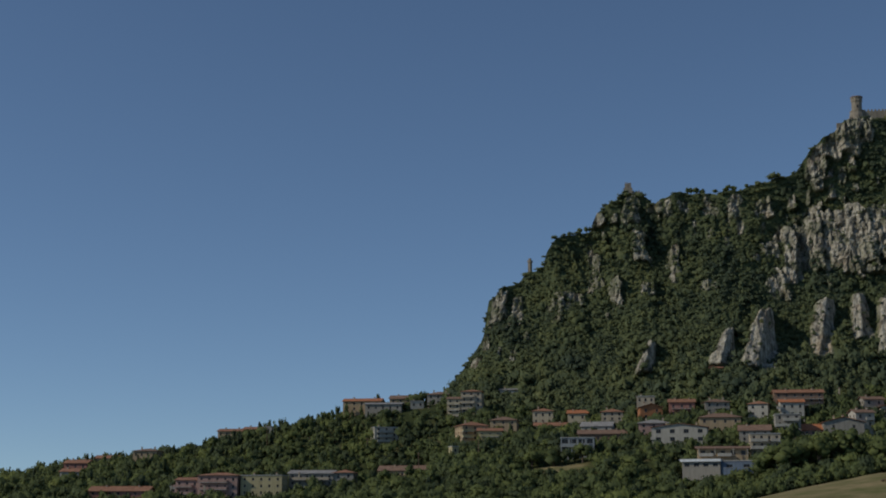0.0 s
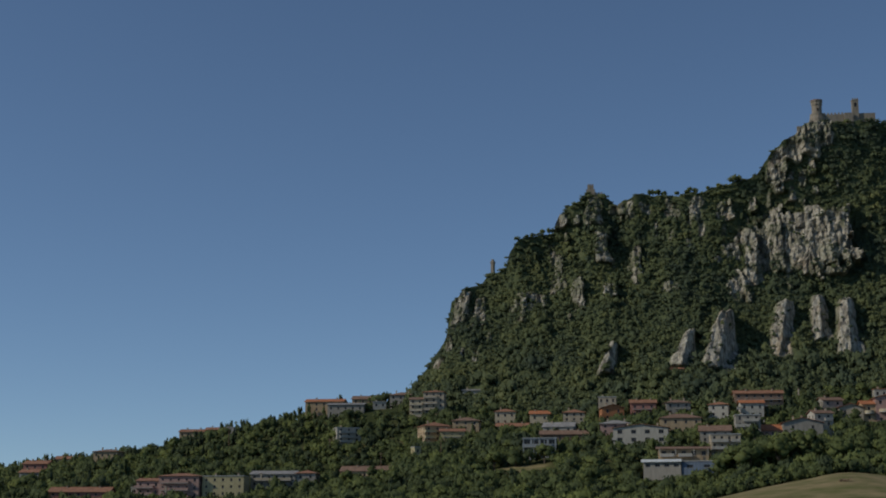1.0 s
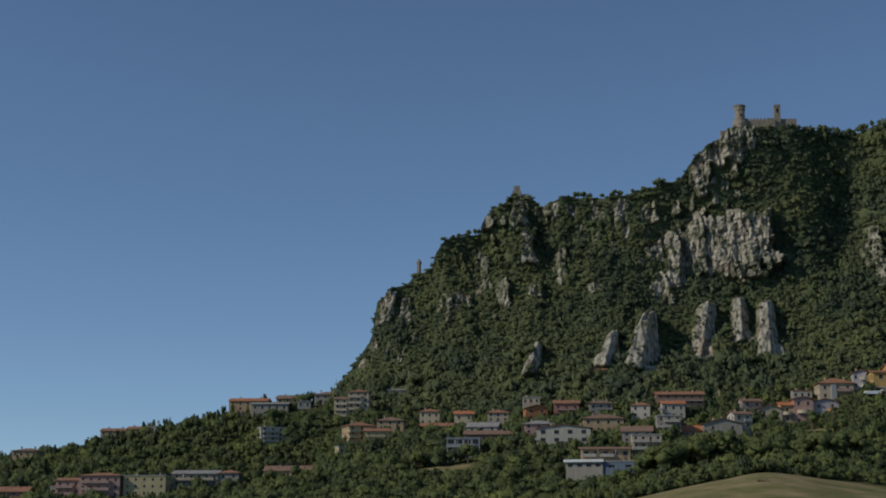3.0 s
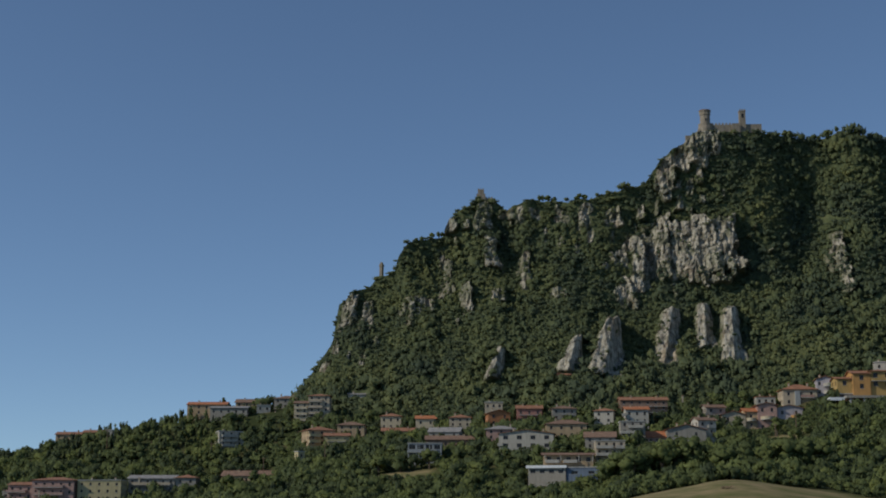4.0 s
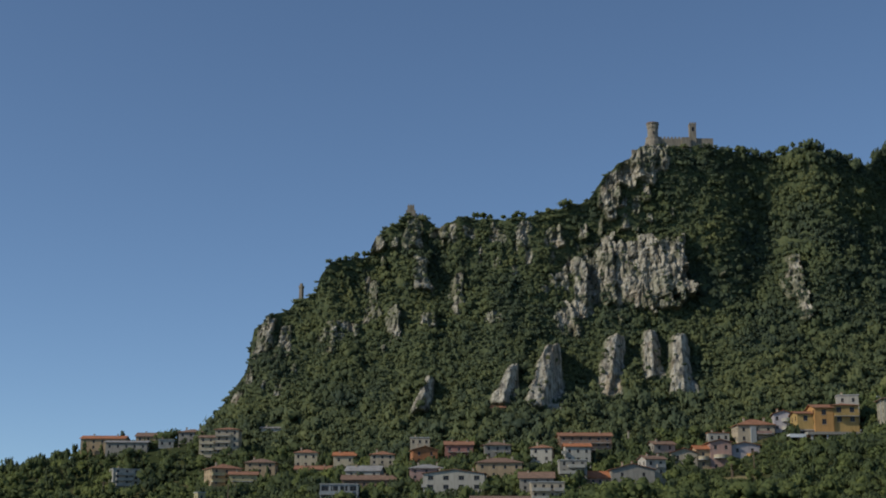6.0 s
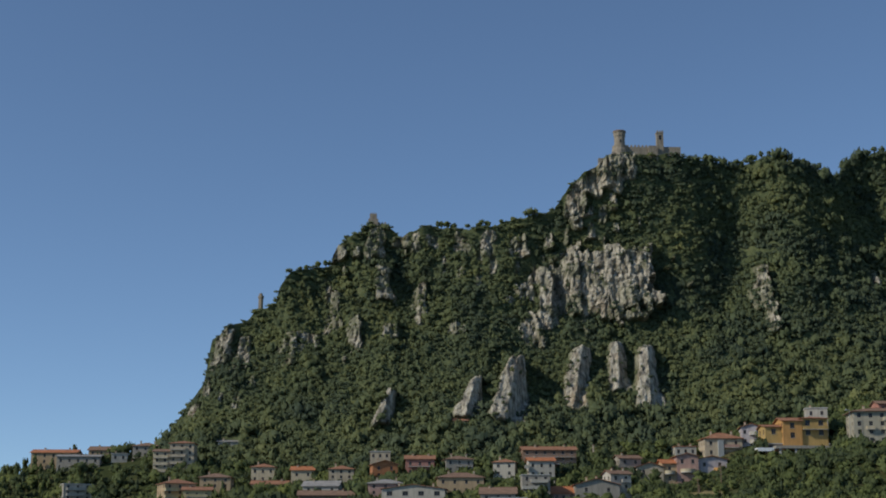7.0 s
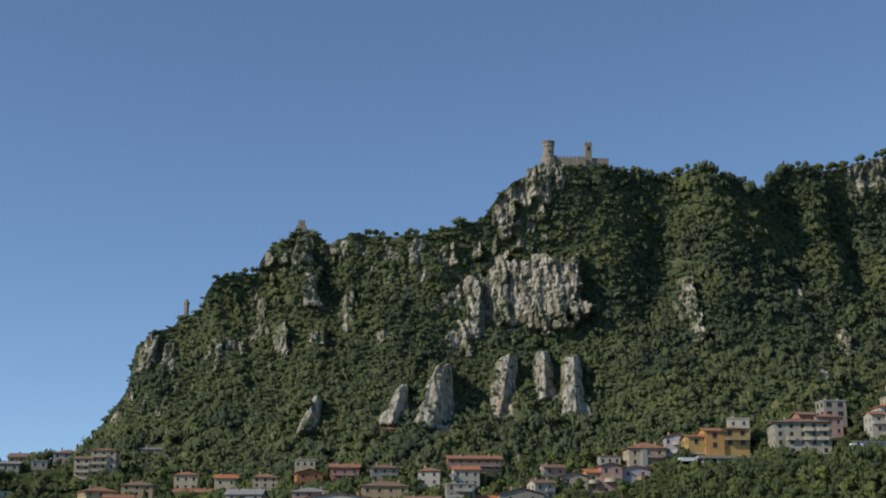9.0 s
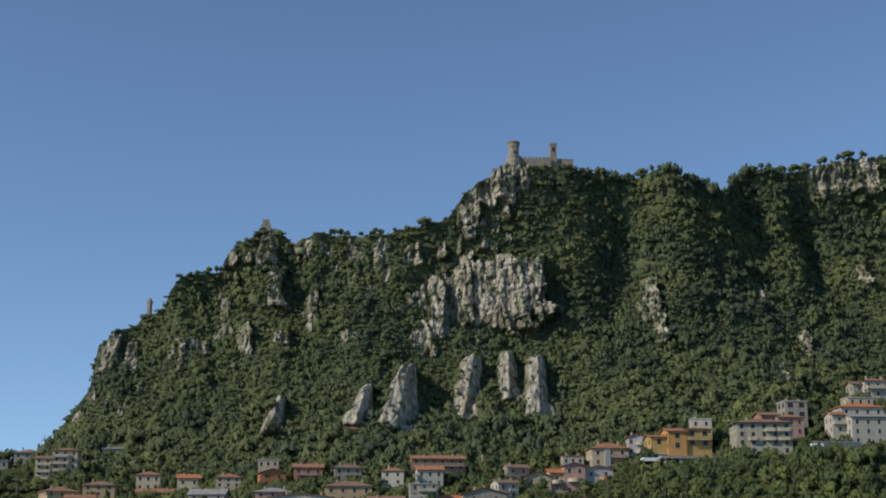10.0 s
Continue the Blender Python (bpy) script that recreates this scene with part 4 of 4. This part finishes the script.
van = tagged(new("camper_van"), "white parked camper van on the terrace", "van")
van.matrix_world = pose(206.3, 585, float(land(206.3, 585)) + 0.2) @ Matrix.Scale(1.15, 4)
body = part("body", Shape().box(-2.3, 1.7, -1, 1, 0.5, 2.6).box(1.7, 2.5, -0.95, 0.95, 0.5, 1.6), WHITE, van)
part("windscreen", Shape().poly((1.72, -0.9, 1.62), (2.3, -0.9, 1.62), (1.72, -0.9, 2.4)).box(-1.2, -0.2, -1.03, -0.99, 1.6, 2.2), GLASS, body)
for wx in (-1.4, 1.5):
    for wy in (-0.95, 0.75):
        wheel = part("wheel", Shape().turned([(0.36, 0), (0.36, 0.2)], 12), TYRE, van, at=Matrix.Translation((wx, wy + 0.2, 0.36)) @ Matrix.Rotation(radians(90), 4, "X"))
        part("rim", Shape().turned([(0.2, 0.2), (0.18, 0.22)], 10), POLE, wheel)
PLOTS.append((206.3, 583, 3.4, 4, 53.0))
garden_wall = tagged(new("retaining_wall"), "grey blue concrete retaining wall under the terrace", "wall")
garden_wall.matrix_world = away(1.19) @ pose(181, 500, 0)
part("wall", Shape().box(-8, 8, 0, 0.5, 40, 47.2), WALL["slate"], garden_wall)
part("coping", Shape().box(-8.1, 8.1, -0.08, 0.58, 47.2, 47.35), ROOF["concrete"], garden_wall)
PLOTS.append((215.5, 588, 9.5, 4, 53.5))

heap = tagged(new("brushwood_heap"), "small heap of dry brown brushwood on the mown hilltop", "heap")
heap.matrix_world = pose(63, 403, float(land(63, 403)) - 0.1)
rnd = random.Random(5)
for k in range(16):
    a, tilt = rnd.uniform(0, 360), rnd.uniform(55, 80)
    part("branch", Shape().turned([(0.09, 0), (0.05, rnd.uniform(1.2, 2.2))], 6), WOOD, heap, at=pose(rnd.uniform(-1.4, 1.4), rnd.uniform(-0.5, 0.5), rnd.uniform(0.05, 0.4), tilt, 0, a))

# ---- trees ----
def crown(seed, cards, size, rx, rz, lobes, core=0.95):
    """Leaf clumps round a lumpy crown of unit scale: vertices, quads, triangles. The base of the crown is at z = 0."""
    rng = np.random.RandomState(seed)
    c = rng.normal(0, 1, (lobes, 3))
    c = c / np.linalg.norm(c, axis=1)[:, None] * np.array([rx * 0.58, rx * 0.58, rz * 0.58])
    c[:, 2] = c[:, 2] * 0.9 + rz
    rad = rng.uniform(1.0, 1.5, lobes) * rx * (0.46 if lobes < 8 else 0.36)
    verts, quads, tris, norms = [], [], [], []
    ico = np.array([(0, 0, -1), (1, 0, 0), (0, 1, 0), (-1, 0, 0), (0, -1, 0), (0, 0, 1)], float)
    fac = [(0, 1 + (k + 1) % 4, 1 + k) for k in range(4)] + [(1 + k, 1 + (k + 1) % 4, 5) for k in range(4)]
    n = 0
    for i in range(lobes):
        verts.append(c[i] + ico * (rad[i] * core) * np.array([1, 1, rz / rx * 0.85]) * rng.uniform(0.82, 1.15, (6, 1)))
        out = 0.5 * (verts[-1] - (0, 0, rz * 0.8)) / np.array([rx, rx, rz]) + 0.75 * ico
        out = out + rng.normal(0, 0.3, (6, 3))
        norms.append(out / np.linalg.norm(out, axis=1)[:, None])
        tris += [(n + f0, n + f1, n + f2) for f0, f1, f2 in fac]
        n += 6
    for k in range(cards):
        i = rng.randint(lobes)
        d = rng.normal(0, 1, 3)
        d[2] = abs(d[2]) * 0.8 + d[2] * 0.2
        d /= np.linalg.norm(d)
        p = c[i] + d * rad[i] * np.array([1, 1, rz / rx * 0.8]) * rng.uniform(0.85, 1.12)
        nrm = d * 0.8 + rng.normal(0, 0.45, 3)
        nrm /= np.linalg.norm(nrm)
        t = np.cross(nrm, rng.normal(0, 1, 3))
        t /= np.linalg.norm(t)
        b = np.cross(nrm, t)
        s = size * rng.uniform(0.6, 1.25)
        verts.append(np.array([p - t * s, p - b * s * 0.62 + t * s * 0.1, p + t * s, p + b * s * 0.62 - t * s * 0.15]))
        out = (p - (0, 0, rz * 0.8)) / np.array([rx, rx, rz])
        out = 0.65 * out / (np.linalg.norm(out) + 1e-6) + 0.5 * d + rng.normal(0, 0.24, 3)
        norms.append(np.tile(out / np.linalg.norm(out), (4, 1)))
        quads.append((n, n + 1, n + 2, n + 3))
        n += 4
    return np.vstack(verts), np.array(quads), np.array(tris), np.vstack(norms)


def soft_normals(me, normals):
    """Leaf clumps are shaded as parts of their round crown."""
    me.polygons.foreach_set("use_smooth", np.ones(len(me.polygons), bool))
    me.normals_split_custom_set_from_vertices(normals)


def forest(name, label, material, kinds, where, height, width, tone, category="trees", lean=(0, 0, 0)):
    """All trees of a wood as one mesh: where (n x 3), height, crown width and tone of each."""
    rng = np.random.RandomState(len(where))
    V, Q, T, A, N, n0 = [], [], [], [], [], 0
    pick = rng.randint(len(kinds), size=len(where))
    for i, (v, q, t, g) in enumerate(kinds):
        m = pick == i
        k = int(m.sum())
        if not k:
            continue
        a = rng.uniform(0, 2 * math.pi, k)
        c, s = np.cos(a)[:, None], np.sin(a)[:, None]
        w, h = width[m][:, None], height[m][:, None]
        x = (v[None, :, 0] * c - v[None, :, 1] * s) * w + where[m][:, 0:1]
        y = (v[None, :, 0] * s + v[None, :, 1] * c) * w + where[m][:, 1:2]
        z = v[None, :, 2] * h + where[m][:, 2:3]
        V.append(np.stack([x, y, z], -1).reshape(-1, 3))
        N.append(np.stack([g[None, :, 0] * c - g[None, :, 1] * s, g[None, :, 0] * s + g[None, :, 1] * c, np.repeat(g[None, :, 2], k, 0)], -1).reshape(-1, 3))
        off = (n0 + np.arange(k) * len(v))[:, None, None]
        Q.append((q[None] + off).reshape(-1, 4))
        T.append((t[None] + off).reshape(-1, 3))
        A.append(np.repeat(tone[m], len(v)))
        n0 += k * len(v)
    me = raw_mesh(name, np.vstack(V), np.vstack(Q), np.vstack(T), material, tone=np.concatenate(A))
    # lean tilts all normals towards sun and eye: brighter, more even shading
    N = np.vstack(N) + np.array(lean)
    soft_normals(me, N / np.linalg.norm(N, axis=1)[:, None])
    return tagged(new(name, me), label, category, kind="stuff")


FAR_KINDS = [crown(40 + k, 42, 0.215, 0.92, 0.5, 4, 0.86) for k in range(12)]
NEAR_KINDS = [crown(70 + k, 124, 0.135, 0.92, 0.5, 7, 0.8) for k in range(8)]
MID_KINDS = [crown(110 + k, 54, 0.175, 0.92, 0.5, 5, 0.82) for k in range(8)]
SPIRES = [crown(90 + k, 24, 0.18, 0.55, 0.5, 6) for k in range(4)]


def clear_of_houses(x, y, z, h, reach=45):
    """Tree heights that leave the houses behind them in view; 0 where no tree can stand."""
    h = h.copy()
    for px, py, hw, d, foot in PLOTS:
        beside = np.abs(x - px)
        h[(beside < hw + 1.2) & (y > py - 1.8) & (y < py + d + 1.2) & (z < foot + 8)] = 0
        front = (beside < hw * 0.92) & (y <= py - 1.8) & (y > py - reach)
        top = foot + (2.9 if px < 100 else -0.8) + 2.2 * fbm(x / 5, y / 5, 2, 91) - 0.05 * (py - y)
        room = np.where(py - y > 8, np.maximum(top - z, 2.0), np.where(py - y > 3.5, np.maximum(top - z, 1.1), top - z))
        h[front] = np.minimum(h[front], room[front])
    return np.where(h < 0.6, 0, h)


def spaced(x, y, z, gap):
    """Which of the points to keep so that none stands within its gap of an earlier one."""
    cells, kept = {}, []
    for k in range(len(x)):
        c = (int(x[k] // 5), int(y[k] // 5), int(z[k] // 5))
        ok = True
        for dx in (-1, 0, 1):
            for dy in (-1, 0, 1):
                for dz in (-1, 0, 1):
                    for o in cells.get((c[0] + dx, c[1] + dy, c[2] + dz), ()):
                        if (x[k] - x[o]) ** 2 + (y[k] - y[o]) ** 2 + (z[k] - z[o]) ** 2 < gap[k] ** 2:
                            ok = False
                            break
                    if not ok:
                        break
                if not ok:
                    break
            if not ok:
                break
        if ok:
            cells.setdefault(c, []).append(k)
            kept.append(k)
    return np.array(kept)


def plant_mountain():
    rng = np.random.RandomState(3)
    X, Y, Z, R = FACE
    dx = STEP
    dy, dz = np.diff(Y, axis=0), np.diff(Z, axis=0)
    area = dx * np.hypot(dy, dz)[:, :-1]
    seen = (X[:-1, :-1] > -114) & (X[:-1, :-1] < (Y[:-1, :-1] - 78) * 0.455 + 14)
    near = R.copy()
    for a in (-2, -1, 1, 2):
        near = np.maximum(near, np.maximum(np.roll(R, a, 0), np.roll(R, a, 1)))
    below = R.copy()
    for a in range(1, 8):       # bushes only under the foot of a bare face
        below = np.maximum(below, np.roll(R, -a, 0))
    bare = np.maximum(R, 0.5 * near)[:-1, :-1]
    weight = area * seen * np.where(bare > 0.6, 0.05, 1.0 - 0.6 * np.clip(bare * 1.6, 0, 1))
    n = int(weight.sum() / 1.7)
    pick = rng.choice(weight.size, n, p=(weight / weight.sum()).ravel())
    i, j = np.unravel_index(pick, weight.shape)
    u, v = rng.rand(n), rng.rand(n)
    at = lambda G: (G[i, j] * (1 - v) + G[i + 1, j] * v) * (1 - u) + (G[i, j + 1] * (1 - v) + G[i + 1, j + 1] * v) * u
    x, y, z = at(X), at(Y), at(Z)
    small = np.where(R[i, j] > 0.4, 0.45, np.where(below[i, j] > 0.4, 0.5, np.where(near[i, j] > 0.4, 0.7, 1.0)))
    big = fbm(x / 18, z / 18, 3, 41)
    width = (1.0 + 3.6 * rng.beta(1.0, 2.6, n)) * small * (1 + 0.35 * big) * (1 + 0.25 * smooth(135, 165, x)) * (1 + 0.35 * smooth(90, 65, z))
    k = spaced(x, y, z, width * 0.72)
    x, y, z, width, small = x[k], y[k], z[k], width[k], small[k]
    n = len(x)
    height = width * rng.uniform(1.35, 2.3, n)
    height = height * np.where((along(CREST, x) - z < 6) & (x < 145), 0.55, 1.0)
    low = smooth(120, 60, z)
    tone = np.clip(0.25 + 0.52 * fbm(x / 20, z / 14, 4, 44) + rng.normal(0, 0.10, n) + 0.14 * low, 0, 0.85)
    height = clear_of_houses(x, y, z, height, 7)
    k = height > 0
    forest("mountain_woodland", "dense broadleaf woodland covering the mountain slopes", LEAF_WOOD, FAR_KINDS,
           np.stack([x, y, z - 0.22 * height], 1)[k], height[k], width[k], tone[k], lean=(-0.2, -0.3, 0.4))


def plant_village():
    rng = np.random.RandomState(9)
    n = 24000
    y = 392 + rng.rand(n) * 315
    x = -0.5 * y + rng.rand(n) * ((y - 78) * 0.445 + 14 + 0.5 * y)
    foot = along(FOOT, x)
    ridge = np.where(x < -95, 705, foot + 3)
    keep = (y < ridge) & (in_field(x, y) < 0.25) & ~((np.abs(x - 66) < 44) & (y < 414))
    keep &= ~((y < 430) & (x < 20)) & ~((y < 470) & (x > 150)) & ~((y < 445) & (x > 118))
    x, y = x[keep], y[keep]
    n = len(x)
    z = land(x, y)
    h = (3.0 + 6.5 * rng.beta(1.3, 2.0, n)) * (1 + 0.35 * fbm(x / 25, y / 25, 2, 51))
    h = np.where((y < 445) & (x > 20), h * 0.75, h)
    for lx, ly, rx, ry in LAWNS:
        h = np.where((np.abs(x - lx) < rx) & (y < ly) & (y > ly - 40), np.minimum(h, np.maximum(land(lx, ly) + 0.3 - z - (ly - y) * 0.03, 1.5)), h)
    h = clear_of_houses(x, y, z, h)
    k = (h > 0) & (z + h > 0.006 * y - 2.5)
    x, y, z, h = x[k], y[k], z[k], h[k]
    n = len(x)
    w = np.maximum(h * rng.uniform(0.40, 0.72, n), 1.0)
    k = spaced(x, y, z, w * 0.95)
    x, y, z, h, w = x[k], y[k], z[k], h[k], w[k]
    n = len(x)
    near = smooth(560, 440, y)
    # the last term lightens the western hill's leaves, haze put into their tone
    tone = np.clip(0.27 + 0.30 * fbm(x / 22, y / 22, 3, 54) + rng.normal(0, 0.16, n) + 0.10 * near + 0.08 * smooth(-80, -130, x), 0, 0.95)
    spire = (rng.rand(n) < 0.05) | ((x < -130) & (y > 630) & (rng.rand(n) < 0.4))
    for name, kinds, m in (("foreground_trees", NEAR_KINDS, ~spire & (y < 520)), ("village_trees", MID_KINDS, ~spire & (y >= 520))):
        forest(name, "mixed green trees and bushes below the village" if y[m].mean() < 520 else "mixed garden trees and bushes between the houses", LEAF_NEAR, kinds,
               np.stack([x, y, z - 0.12 * h], 1)[m], h[m] * 1.08, w[m], tone[m], lean=(-0.1, -0.3, 0.3))
    forest("cypresses", "dark slender cypresses among the houses", LEAF_NEAR, SPIRES, np.stack([x, y, z - 0.3], 1)[spire],
           h[spire] * 1.15, h[spire] * 0.34, np.clip(tone[spire] - 0.22, 0, 1))


plant_mountain()
plant_village()


# ---- single trees ----
def tree_kind(seed, spread):
    """One tree 1 m high with tapered trunk, limbs and a crown of leaf clumps, to be copied at its true size."""
    rng = np.random.RandomState(seed)
    root = tagged(new("tree"), "broadleaf tree with rounded uneven green crown", "tree", "single trees")
    trunk = Shape().turned([(0.045, -0.08), (0.03, 0.2), (0.02, 0.5)], 7)
    for k in range(4):
        a, n = rng.uniform(0, 6.28), len(trunk.v)
        r, z0, z1 = rng.uniform(0.15, 0.26) * spread, rng.uniform(0.2, 0.34), rng.uniform(0.42, 0.62)
        for (q, zz, rad) in ((0.0, z0, 0.014), (r, z1, 0.006)):
            trunk.v += [(q * math.cos(a) + rad * math.cos(b), q * math.sin(a) + rad * math.sin(b), zz) for b in (0, 2.1, 4.2)]
        trunk.f += [(n + i, n + (i + 1) % 3, n + 3 + (i + 1) % 3, n + 3 + i) for i in range(3)]
    part("trunk", trunk, BARK, root)
    v, q, t, g = crown(seed, 220, 0.045, 0.36 * spread, 0.38, 14)
    me = raw_mesh("crown", v + (0, 0, 0.2), q, t, LEAF_NEAR, tone=np.full(len(v), rng.uniform(0.25, 0.6)))
    soft_normals(me, g)
    part("crown", me, None, root)
    return root


def plant_single_trees():
    rng = np.random.RandomState(77)
    kinds = [tree_kind(200 + k, s) for k, s in enumerate((1.0, 1.25, 0.8, 1.1, 1.35, 0.95))]
    spots = [(x, face_y(x, along(CREST, x)) + rng.uniform(0, 2), along(CREST, x) + 0.2, rng.uniform(3.0, 5.2)) for x in np.r_[rng.uniform(150, 219, 26), rng.uniform(20, 80, 14), rng.uniform(-50, -30, 5)]]
    spots += [(x, face_y(x, along(CREST, x)) + rng.uniform(0, 2), along(CREST, x) + 0.2, rng.uniform(3.2, 6)) for x in rng.uniform(236, 330, 30)]
    spots += [(x, y, float(land(x, y)), h) for x, y, h in ((8, 489, 6), (12.5, 486, 6.5), (18, 488, 6), (24, 485, 7), (30, 488, 7), (36, 489, 12), (41, 487, 14), (45, 485, 15), (50, 488, 15), (55, 484, 16), (60, 487, 16.5),
                                                               (65, 484, 16), (70, 486, 13), (76, 483, 12.5), (83, 486, 13.5), (90, 484, 12.5), (97, 487, 13.5), (104, 485, 14), (111, 488, 13))]
    while len(spots) < 190:
        y = rng.uniform(428, 500)
        x = rng.uniform(-0.45 * y, (y - 78) * 0.45 + 10)
        z = land(x, y)
        h = clear_of_houses(np.array([x]), np.array([y]), np.array([float(z)]), np.array([rng.uniform(4.5, 8.0)]))[0]
        if in_field(x, y) < 0.2 and h > 3.5 and not (abs(x - 66) < 46 and y < 430):
            spots.append((x, y, float(z), h))
    while len(spots) < 275:
        y = rng.uniform(525, 660)
        x = rng.uniform(-250 + (y - 525) * 0.2, 115)
        z = land(x, y)
        h = rng.uniform(4.5, 9.0)
        if y < along(FOOT, x) and clear_of_houses(np.array([x]), np.array([y]), np.array([float(z)]), np.array([h]), 3)[0] > 4:
            spots.append((x, y, float(z), h))
    for k, (x, y, z, h) in enumerate(spots):
        m = pose(x, y, z, 0, 0, rng.uniform(0, 360)) @ Matrix.Scale(h, 4)
        if k < len(kinds):
            kinds[k].matrix_world = m
        else:
            ob = copy_thing(kinds[k % len(kinds)], pose(0, 0, 0))
            ob.matrix_world = m


plant_single_trees()
